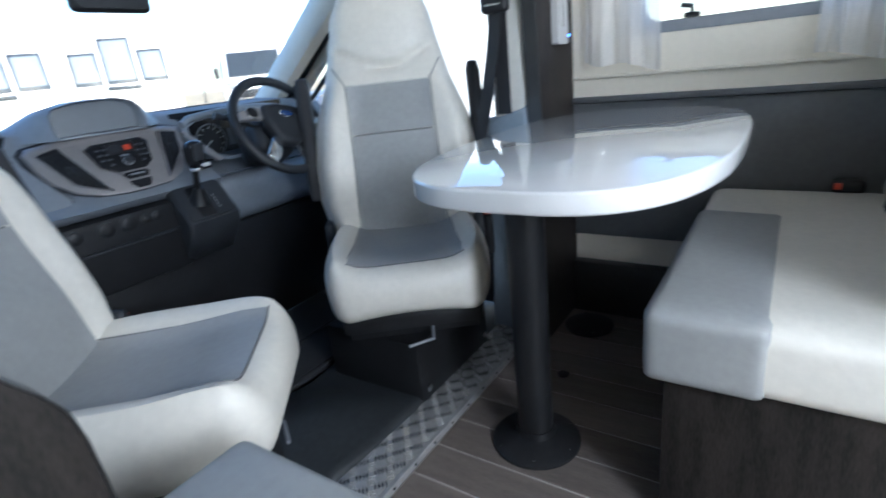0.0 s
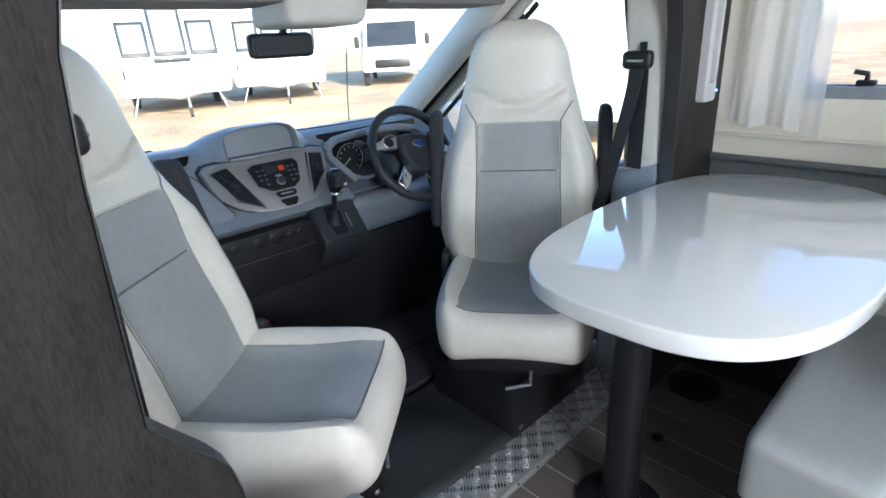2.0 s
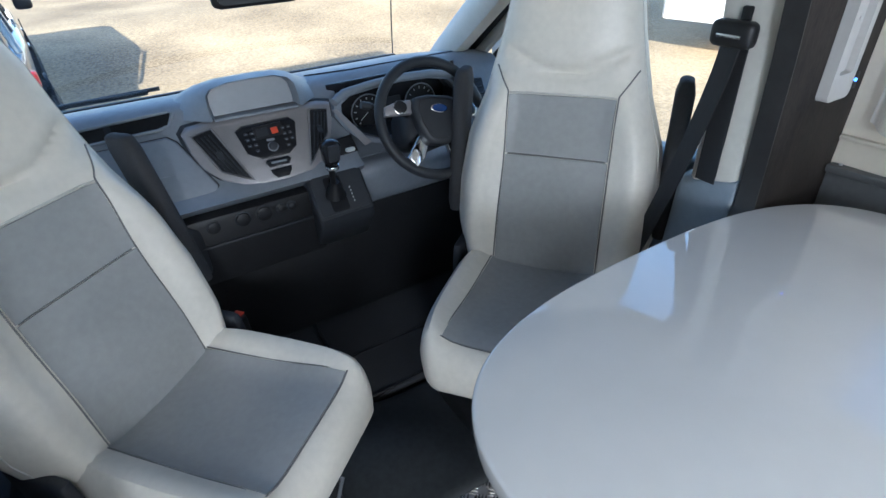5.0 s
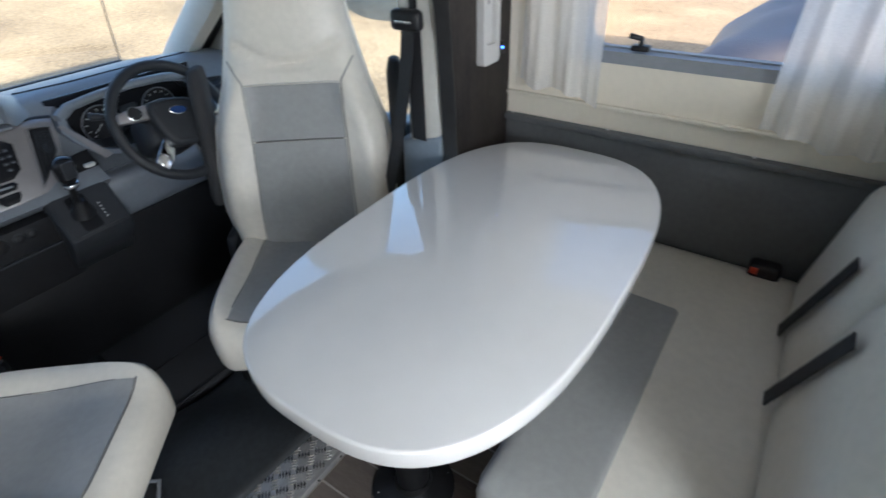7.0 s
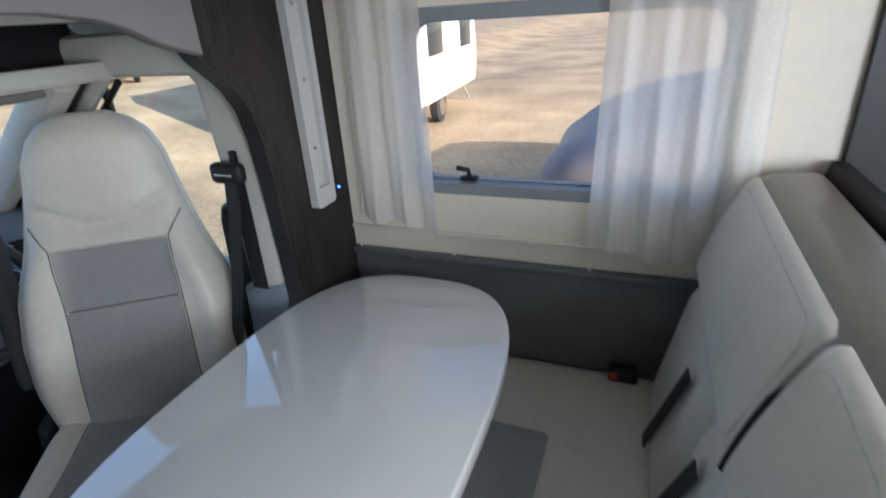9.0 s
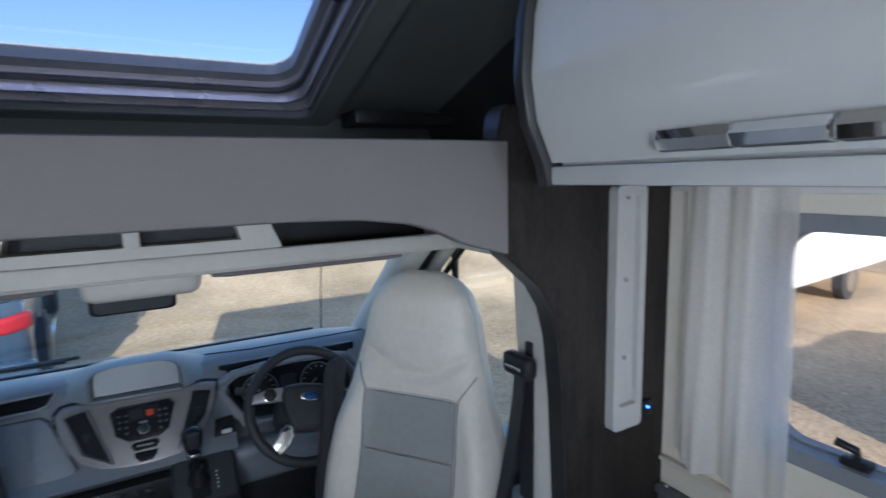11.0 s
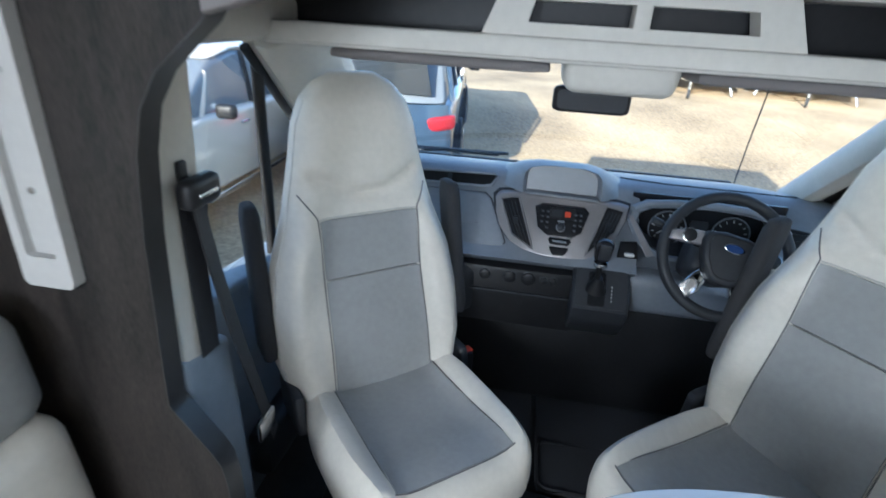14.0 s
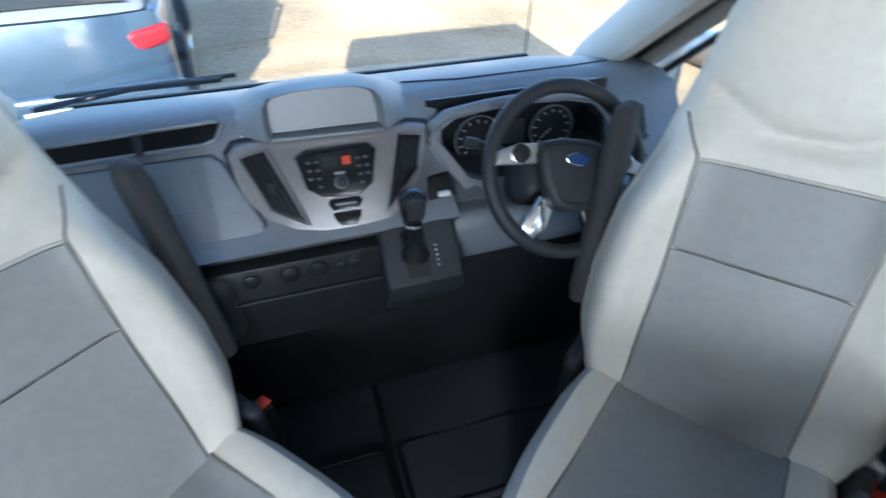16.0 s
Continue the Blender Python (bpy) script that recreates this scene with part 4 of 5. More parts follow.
    part("return_webbing", band([(gx + s * 0.005, 1.072, 1.08), (gx + s * 0.005, 1.072, 0.90), (gx + s * 0.004, 1.072, 0.775)], 0.047, (0.05, 1, 0)), WEB, bt)
    part("tongue", box(min(gx - s * 0.02, gx - s * 0.008), max(gx - s * 0.02, gx - s * 0.008), 1.165, 1.235, 0.46, 0.515, 0.006), STEEL, bt, "bright steel tongue")


mr = thing("door_mirror", "white painted door mirror outside the driver's window", "mirror")
part("housing", pad(1.14, 2.31, 0.775, 0.21, 0.11, 0.22, 0.045, 8), VANPAINT, mr, "white painted housing")
part("glass", prism(rrect(1.14, 0.775, 0.17, 0.18, 0.03), 'xz', 2.248, 2.254), MIRROR, mr, "mirror glass")
part("arm", tube([(0.952, 2.32, 0.68), (1.02, 2.32, 0.70), (1.08, 2.32, 0.72)], 0.028, 10), BLACK, mr, "black mirror arm")

# headliner and overhead console
hd = thing("overhead_shelf", "pale overhead shelf with dark cubbies above the windscreen", "shelf", kind="structure")
part("lower_panel", box(-0.74, 0.74, 1.40, 1.70, 1.296, 1.326, 0.008), PALE, hd)
# black sheet stands for the shade inside the cubbies
part("cubby_shade_sheet", box(-0.74, 0.74, 1.52, 1.54, 1.326, 1.449), BLACK, hd, "black sheet for the shade inside the cubby")
part("front_lip", box(-0.72, 0.72, 1.390, 1.412, 1.302, 1.341, 0.008), PALE, hd)
part("centre_block", ringed([(-0.285, 1.338), (0.285, 1.338), (0.25, 1.425), (-0.25, 1.425)], [(-0.20, 1.364), (0.20, 1.364), (0.19, 1.402), (-0.19, 1.402)], 'xz', 1.398, 1.45), PALE, hd, "pale centre cubby frame")
part("cubby_divider", box(-0.014, 0.015, 1.396, 1.45, 1.360, 1.406, 0.003), PALE, hd)
# second black sheet, for the shade in the centre cubby
part("cubby_shade_inner", box(-0.20, 0.20, 1.462, 1.470, 1.345, 1.42), BLACK, hd, "black sheet for the shade inside the cubby")
part("top_panel", box(-0.74, 0.74, 1.40, 1.70, 1.426, 1.449), PALE, hd)
for s in (-1, 1):
    v = thing("sun_visor", "pale cloth sun visor folded up", "visor", group="sun visors")
    part("board", pad(s * 0.385, 1.585, 1.279, 0.48, 0.17, 0.024, 0.011, 8), FASCIA, v)
    part("hinge", tube([(s * 0.61, 1.66, 1.283), (s * 0.66, 1.66, 1.29)], 0.006), PALE, v)
pod = thing("mirror_pod", "pale sensor housing above the rear-view mirror", "housing")
part("housing", pad(0.01, 1.66, 1.262, 0.25, 0.22, 0.075, 0.025, 8, lambda v: Vector((v.x * (1 - 0.8 * (1.30 - v.z)), v.y + 0.3 * (1.30 - v.z), v.z))), PALE, pod)
rm = thing("rear_view_mirror", "dark interior rear-view mirror", "mirror")
part("shell", pad(-0.02, 1.80, 1.185, 0.20, 0.035, 0.068, 0.016, 8), BLACK, rm)
part("glass", prism(rrect(-0.02, 1.185, 0.178, 0.050, 0.015), 'xz', 1.778, 1.7815), DASHDARK, rm, "dimmed mirror glass")
part("arm", tube([(-0.01, 1.81, 1.21), (0.0, 1.79, 1.245)], 0.010), BLACK, rm)


# ---- dashboard ----
def face_y(x, z):
    """The raked face of the dashboard; it bows away from the cabin at its sides."""
    bow = 0.045 * min(1, ((x - 0.03) / 0.27) ** 2) if x < 0.03 else 0.03 * min(1, ((x - 0.03) / 0.2) ** 2)
    return 1.885 + 0.75 * (z - 0.715) + bow


def lay(bm, bm2):
    """Shears flat work onto the raked face."""
    for v in bm2.verts:
        v.co.y += face_y(v.co.x, v.co.z)
    return add(bm, bm2)


def on_face(outline, out=0.0, deep=0.02, bm=None, bevel=0.0):
    """An outline (x, z) laid on the face of the dashboard, out metres proud of it."""
    return lay(bm, prism(outline, 'xz', -out, deep, bevel))


def scaled(outline, k, cx, cz):
    return [(cx + (x - cx) * k, cz + (z - cz) * k) for x, z in outline]


# bluish tone puts the sky's light on the tray recess into the colour
TRAY = mat("skylit_tray_tone", (0.15, 0.165, 0.185), 0.35, var=0.06, scale=12)
GLOSSBLACK = mat("gloss_black_trim", (0.016, 0.016, 0.018), 0.15, var=0.15, spec=0.4)


def dashboard():
    t = thing("dashboard", "blue-grey van dashboard with silver centre console", "dashboard")
    low = [(2.05, 0.640), (1.895, 0.645), (1.872, 0.668)]
    high = [(2.035, 0.876), (2.07, 0.892), (2.20, 0.890), (2.35, 0.862), (2.46, 0.826), (2.52, 0.80), (2.52, 0.60)]
    face = (0.695, 0.72, 0.75, 0.78, 0.81, 0.835, 0.852)

    def row(x):
        side = max(0, abs(x) - 0.60)
        pit = 0.11 if 0.215 < x < 0.635 else 0.0
        out = [Vector((x, y - 0.05 * max(0, abs(x + 0.03) - 0.3) + pit * 0.6, z)) for y, z in low]
        out += [Vector((x, face_y(x, z) + 0.028 + pit * (1 if z < 0.84 else 0.3), z)) for z in face]
        bow = face_y(x, 0.85) - face_y(0.03, 0.85)
        return out + [Vector((x, y + bow * (1.0, 0.8, 0.4, 0.0, 0.0, 0.0, 0.0)[k], z - 0.10 * side)) for k, (y, z) in enumerate(high)]
    bm = bmesh.new()
    xs = sorted(steps(-0.86, 0.86, 45) + [0.214, 0.216, 0.634, 0.636])
    rows = [[bm.verts.new(p) for p in row(x)] for x in xs]
    for a, b in zip(rows, rows[1:]):
        for k in range(len(a)):
            m = (k + 1) % len(a)
            bm.faces.new((a[k], a[m], b[m], b[k]))
    bm.faces.new(rows[0])
    bm.faces.new(rows[-1])
    bmesh.ops.recalc_face_normals(bm, faces=bm.faces[:])
    part("body", bm, DASH, t, "blue-grey soft plastic body", angle=50)
    part("defrost_grille", box(-0.62, 0.60, 2.375, 2.395, 0.852, 0.861, 0.003), DASHDARK, t, "dark demister slot")
    part("top_panel_seam", tube([(0.16, 2.16, 0.892), (0.30, 2.13, 0.893), (0.60, 2.13, 0.892), (0.74, 2.18, 0.878)], 0.0025, 6), DASHDARK, t)

    # lower panel with its controls
    lo = part("lower_panel", box(-0.80, 0.05, 1.862, 2.04, 0.43, 0.640, 0.014), BLACK, t, "charcoal lower panel")
    part("panel_lip", box(-0.70, 0.03, 1.853, 1.866, 0.552, 0.560, 0.003), DASHDARK, lo)
    for x, r in ((-0.255, 0.017), (-0.175, 0.020), (-0.115, 0.021), (-0.065, 0.012), (-0.035, 0.012)):
        part("control_knob", lathe([(r, 0), (r * 0.95, 0.009), (r * 0.7, 0.011)], pose(x, 1.862, 0.612, 90), 18), BLACK, lo)
        part("knob_ring", lathe([(r + 0.003, 0), (r + 0.003, 0.002), (r + 0.001, 0.003)], pose(x, 1.8618, 0.612, 90), 18), DASHDARK, lo)
    part("under_panel", box(-0.80, 0.80, 1.98, 2.10, 0.05, 0.48, 0.02), BLACK, t, "black footwell panel")
    part("knee_bolster", pad(0.47, 1.95, 0.575, 0.60, 0.17, 0.17, 0.05, 10, lambda v: Vector((v.x, v.y + 0.35 * (0.66 - v.z), v.z))), DASH, t, "blue-grey knee panel")
    part("passenger_knee_panel", pad(-0.47, 1.895, 0.545, 0.38, 0.10, 0.19, 0.045, 8), DASHDARK, t, "charcoal rounded knee panel")

    # glovebox and open shelf
    lid = [(-0.80, 0.826), (-0.288, 0.826), (-0.268, 0.812), (-0.205, 0.700), (-0.215, 0.688), (-0.262, 0.668), (-0.80, 0.668)]
    part("glovebox_gap", on_face(scaled(lid, 1.012, -0.52, 0.747), -0.0245, 0.04), BLACK, t)
    gl = part("glovebox_lid", on_face(lid, -0.017, 0.04, None, 0.004), DASH, t, "blue-grey glovebox lid")
    part("lid_crease", on_face([(-0.62, 0.744), (-0.30, 0.744), (-0.30, 0.741), (-0.62, 0.741)], -0.0160, 0.01), DASH, gl)
    slot = [(-0.76, 0.872), (-0.262, 0.884), (-0.252, 0.878), (-0.270, 0.852), (-0.300, 0.846), (-0.76, 0.840)]
    # flat black sheet on the face paints the shade of the open shelf
    part("shelf_slot", on_face(slot, -0.020, 0.02, None, 0.002), BLACK, t, "black sheet for the shade in the open shelf above the glovebox")
    part("slot_trim", tube([(x, face_y(x, z) + 0.020, z) for x, z in slot], 0.005, 8, close=True), DASH, t)
    part("slot_divider", on_face([(-0.425, 0.878), (-0.410, 0.878), (-0.410, 0.845), (-0.425, 0.845)], -0.016, 0.01), DASHDARK, t)

    # centre stack
    o = [(-0.252, 0.826), (-0.244, 0.782), (-0.228, 0.745), (-0.190, 0.713), (-0.143, 0.697), (-0.086, 0.691), (-0.024, 0.691), (0.052, 0.696), (0.100, 0.716),
         (0.140, 0.758), (0.166, 0.802), (0.175, 0.842), (0.140, 0.850), (0.085, 0.853), (-0.040, 0.856), (-0.166, 0.852), (-0.235, 0.842)]
    # dark plate stands for the shaded gap round the console
    part("console_shadow_gap", on_face(scaled(o, 1.045, -0.035, 0.775), -0.018, 0.04, None, 0.004), DASHDARK, t, "dark plate for the shaded gap round the console")
    st = part("centre_console", on_face(o, 0.004, 0.05, None, 0.008), SILVER, t, "silver centre console")
    for vent in ([(-0.229, 0.822), (-0.174, 0.834), (-0.117, 0.709), (-0.186, 0.738)], [(0.103, 0.838), (0.157, 0.829), (0.134, 0.775), (0.052, 0.714)]):
        v = part("air_vent", on_face(vent, 0.006, 0.02, None, 0.002), BLACK, st, "black air vent")
        part("vent_rim", tube([(x, face_y(x, z) - 0.006, z) for x, z in scaled(vent, 1.05, sum(p[0] for p in vent) / 4, sum(p[1] for p in vent) / 4)], 0.0032, 6, close=True), SILVER, v)
        (ax, az), (bx, bz), (cx, cz), (dx, dz) = vent
        for k in (0.2, 0.4, 0.6, 0.8):
            p, q = (ax + (bx - ax) * k, az + (bz - az) * k - 0.006), (dx + (cx - dx) * k, dz + (cz - dz) * k + 0.006)
            part("slat", tube([(p[0], face_y(*p) - 0.010, p[1]), (q[0], face_y(*q) - 0.010, q[1])], 0.0032, 6, flat=0.6), DASHDARK, v)
        m = ((ax + bx + cx + dx) / 4, (az + bz + cz + dz) / 4)
        part("vent_tab", on_face(rrect(m[0], m[1], 0.016, 0.018, 0.004), 0.018, -0.008), DASHDARK, v)
    rad = part("radio", on_face([(-0.118, 0.818), (-0.096, 0.829), (0.037, 0.831), (0.051, 0.819), (0.031, 0.764), (0.003, 0.749), (-0.073, 0.748), (-0.106, 0.766)], 0.007, 0.01, None, 0.003), GLOSSBLACK, st, "dark radio panel")
    part("display_bezel", on_face([(-0.072, 0.825), (0.009, 0.827), (0.009, 0.797), (-0.072, 0.795)], 0.0085, 0.0), BLACK, rad)
    part("display", on_face([(-0.024, 0.817), (-0.006, 0.818), (-0.006, 0.804), (-0.024, 0.803)], 0.0095, 0.0), SCREENRED, rad, "orange-lit display")
    part("display_glass", on_face([(-0.066, 0.820), (-0.033, 0.821), (-0.033, 0.802), (-0.066, 0.800)], 0.0095, 0.0), DASHDARK, rad, "unlit part of the display")
    part("volume_knob", lathe([(0.0125, 0), (0.012, 0.010), (0.008, 0.012)], pose(-0.034, face_y(-0.034, 0.773) - 0.006, 0.773, 90 - 37), 20), DASHDARK, rad)
    part("knob_rim", lathe([(0.0145, 0), (0.0145, 0.003), (0.012, 0.004)], pose(-0.034, face_y(-0.034, 0.773) - 0.006, 0.773, 90 - 37), 20), FRAMEGREY, rad)
    part("eject_key", on_face(rrect(-0.034, 0.790, 0.022, 0.005, 0.002), 0.009, 0.0), FRAMEGREY, rad)
    for i in range(8):
        for s in (-1, 1):
            x, z = -0.034 + s * (0.043 + 0.017 * (i % 2)), 0.812 - 0.014 * (i // 2)
            if abs(x + 0.034) < 0.074 - 0.35 * (0.82 - z):
                part("button", on_face(rrect(x, z, 0.011, 0.0065, 0.002), 0.0095, 0.0), DASHDARK, rad)
                part("button_mark", on_face(rrect(x, z, 0.006, 0.0018, 0.0006), 0.0101, -0.009), FRAMEGREY, rad)
    part("button_panel", on_face([(-0.064, 0.743), (-0.003, 0.744), (0.003, 0.738), (-0.006, 0.727), (-0.061, 0.726), (-0.069, 0.737)], 0.007, 0.0, None, 0.002), GLOSSBLACK, st)
    part("button_strip", on_face(rrect(-0.033, 0.737, 0.044, 0.004, 0.0015), 0.009, 0.0), FRAMEGREY, st)
    part("button_panel", on_face([(-0.063, 0.720), (-0.004, 0.721), (-0.006, 0.712), (-0.018, 0.700), (-0.050, 0.699), (-0.061, 0.711)], 0.007, 0.0, None, 0.002), GLOSSBLACK, st)

    # tray pod on top of the stack
    mouth = [(-0.158, 0.858), (-0.161, 0.880), (-0.158, 0.906), (-0.144, 0.920), (-0.100, 0.929), (-0.045, 0.931), (0.022, 0.930), (0.058, 0.921), (0.072, 0.907), (0.076, 0.880), (0.075, 0.860)]
    mouth = [(x, 0.856 + (z - 0.856) * 1.22) for x, z in mouth]
    arch = scaled(mouth, 1.10, -0.043, 0.882)

    def pod_y(x, z):
        return face_y(x, 0.85) - 0.012 + 0.28 * (z - 0.85)
    bm = bmesh.new()
    rings = [[bm.verts.new((x, pod_y(x, z) + 0.045, z)) for x, z in scaled(mouth, 0.95, -0.043, 0.890)]]
    rings.append([bm.verts.new((x, pod_y(x, z) + 0.004, z)) for x, z in mouth])
    rings.append([bm.verts.new((x, pod_y(x, z) - 0.004, z)) for x, z in scaled(mouth, 1.05, -0.043, 0.888)])
    rings.append([bm.verts.new((x, pod_y(x, z), z - 0.004)) for x, z in arch])
    for k in steps(0.12, 1, 7):
        rings.append([bm.verts.new((-0.045 + (x + 0.045) * (1 + (0.25 + 1.1 * (1 - min(1, max(0, (z - 0.848) / 0.085)))) * min(1, 1.6 * k) ** 0.8), pod_y(x, z) + 0.30 * k, 0.842 + (z - 0.842) * (1 - k ** 2.2))) for x, z in arch])
    for a, b in zip(rings, rings[1:]):
        for k in range(len(a) - 1):
            bm.faces.new((a[k], a[k + 1], b[k + 1], b[k]))
    bmesh.ops.recalc_face_normals(bm, faces=bm.faces[:])
    hood = part("top_tray", bm, DASH, t, "raised storage tray pod", angle=55)
    b2 = prism(scaled(mouth, 0.96, -0.043, 0.890), 'xz', 0.030, 0.048)
    for v in b2.verts:
        v.co.y += pod_y(v.co.x, v.co.z)
    part("tray_recess", b2, TRAY, hood, "recess of the tray with sky light in its colour")
    b2 = box(-0.158, 0.074, -0.004, 0.05, 0.853, 0.860, 0.002)
    for v in b2.verts:
        v.co.y += pod_y(v.co.x, v.co.z)
    part("tray_lip", b2, DASH, hood)

    # instrument cluster in its deep binnacle
    mouth = [(0.196, 0.806), (0.206, 0.832), (0.245, 0.846), (0.330, 0.853), (0.430, 0.856), (0.530, 0.851), (0.598, 0.838), (0.624, 0.805), (0.616, 0.752), (0.560, 0.728), (0.420, 0.722), (0.292, 0.722), (0.240, 0.742), (0.212, 0.775)]
    outer = scaled(mouth, 1.11, 0.41, 0.790)
    part("binnacle", lay(None, ringed(outer, mouth, 'xz', -0.014, 0.13)), DASH, t, "blue-grey cluster surround")
    part("binnacle_liner", lay(None, ringed(scaled(mouth, 0.998, 0.41, 0.79), scaled(mouth, 0.955, 0.41, 0.79), 'xz', 0.004, 0.12)), DASHDARK, t, "dark inner surround")
    part("cluster_hood", tube([(x, face_y(x, z) - 0.016, z + 0.006) for x, z in outer[1:8]], 0.013, 10), DASH, t, "blue-grey instrument hood")
    part("side_blade", on_face([(0.172, 0.822), (0.186, 0.826), (0.262, 0.722), (0.236, 0.716)], 0.016, 0.0, None, 0.003), SILVER, t, "silver blade beside the cluster")
    cl = part("cluster_face", prism([(0.19, 0.700), (0.66, 0.700), (0.66, 0.88), (0.19, 0.88)], 'xz', 2.046, 2.052), GLOSSBLACK, t, "black instrument cluster")
    for x in (0.315, 0.512):
        part("dial", lathe([(0.058, 0), (0.058, 0.006), (0.052, 0.006), (0.052, 0.002), (0.004, 0.002), (0.004, 0.007)], pose(x, 2.044, 0.772, 90), 36), BLACK, cl)
        part("dial_ring", tube([(x + 0.058 * math.cos(a), 2.037, 0.772 + 0.058 * math.sin(a)) for a in steps(0, 6.11, 36)], 0.0022, 6, close=True), FRAMEGREY, cl)
        part("needle", tube([(x, 2.036, 0.772), (x - 0.028, 2.036, 0.750)], 0.0012, 5), WHITEPL, cl)
        for k in range(11):
            a = radians(225 - 27 * k)
            part("tick", tube([(x + 0.041 * math.cos(a), 2.037, 0.772 + 0.041 * math.sin(a)), (x + 0.049 * math.cos(a), 2.037, 0.772 + 0.049 * math.sin(a))], 0.0014, 4), WHITEPL, cl)
    part("centre_readout", prism(rrect(0.413, 0.775, 0.055, 0.06, 0.005), 'xz', 2.041, 2.044), DASHDARK, cl)
    sw = part("light_switch_panel", on_face([(0.158, 0.745), (0.210, 0.745), (0.216, 0.701), (0.150, 0.704)], -0.012, 0.02, None, 0.003), BLACK, t)
    part("switch", pad(0.186, face_y(0.186, 0.712) + 0.002, 0.716, 0.030, 0.016, 0.012, 0.005, 4), WHITEPL, sw, "pale switch")
    ev = part("end_vent", on_face([(0.655, 0.825), (0.745, 0.815), (0.735, 0.745), (0.655, 0.735)], -0.006, 0.02, None, 0.004), BLACK, t, "black air vent")
    for k in range(4):
        z = 0.755 + 0.019 * k
        part("end_vent_slat", tube([(0.663, face_y(0.663, z) + 0.002, z), (0.735, face_y(0.735, z) + 0.002, z)], 0.004, 6), DASHDARK, ev)

    # gear console
    gc = part("gear_console", prism([(1.915, 0.668), (1.872, 0.664), (1.792, 0.566), (1.796, 0.535), (1.87, 0.44), (2.02, 0.40), (2.02, 0.690)], 'yz', 0.022, 0.198, 0.010, seg=3), DASHDARK, t, "charcoal gear console")

    def plate(outline, out, deep):
        # (x, distance up the raked plate)
        b = prism(outline, 'xy', -deep, out)
        bmesh.ops.transform(b, matrix=Matrix.Translation((0, 1.794, 0.569)) @ Matrix.Rotation(math.atan2(0.098, 0.080), 4, 'X'), verts=b.verts[:])
        return b
    part("console_plate", plate(rrect(0.110, 0.066, 0.156, 0.122, 0.012), 0.003, 0.004), DASHDARK, gc, "satin console plate")
    part("gate", plate(rrect(0.096, 0.064, 0.052, 0.108, 0.008), 0.005, 0.002), GLOSSBLACK, gc, "gloss black shift gate")
    for k in range(5):
        part("gate_mark", plate(rrect(0.142, 0.030 + 0.011 * k, 0.003, 0.005, 0.0008), 0.0042, 0.0), WHITEPL, gc, "pale shift letter")
    lev = part("gear_lever", tube([(0.094, 1.838, 0.612), (0.088, 1.815, 0.68), (0.085, 1.798, 0.73)], 0.009), BLACK, gc)
    part("boot", lathe([(0.034, 0), (0.024, 0.02), (0.013, 0.05)], pose(0.094, 1.838, 0.618, 20), 14), BLACK, lev)
    part("knob", pad(0.085, 1.790, 0.768, 0.052, 0.056, 0.084, 0.026, 8, lambda v: Vector((0.085 + (v.x - 0.085) * (1 + 4.0 * (v.z - 0.765)), v.y - 0.2 * (v.z - 0.75), v.z))), GLOSSBLACK, lev, "gloss black grip")
    part("knob_cap", pad(0.085, 1.761, 0.776, 0.032, 0.008, 0.050, 0.004, 5, lambda v: Vector((v.x, v.y - 0.2 * (v.z - 0.75), v.z))), DASHDARK, lev, "satin grip front")
    part("knob_band", lathe([(0.021, 0), (0.022, 0.005), (0.020, 0.009)], pose(0.085, 1.793, 0.722, 8), 18), CHROME, lev, "chrome band under the grip")


dashboard()


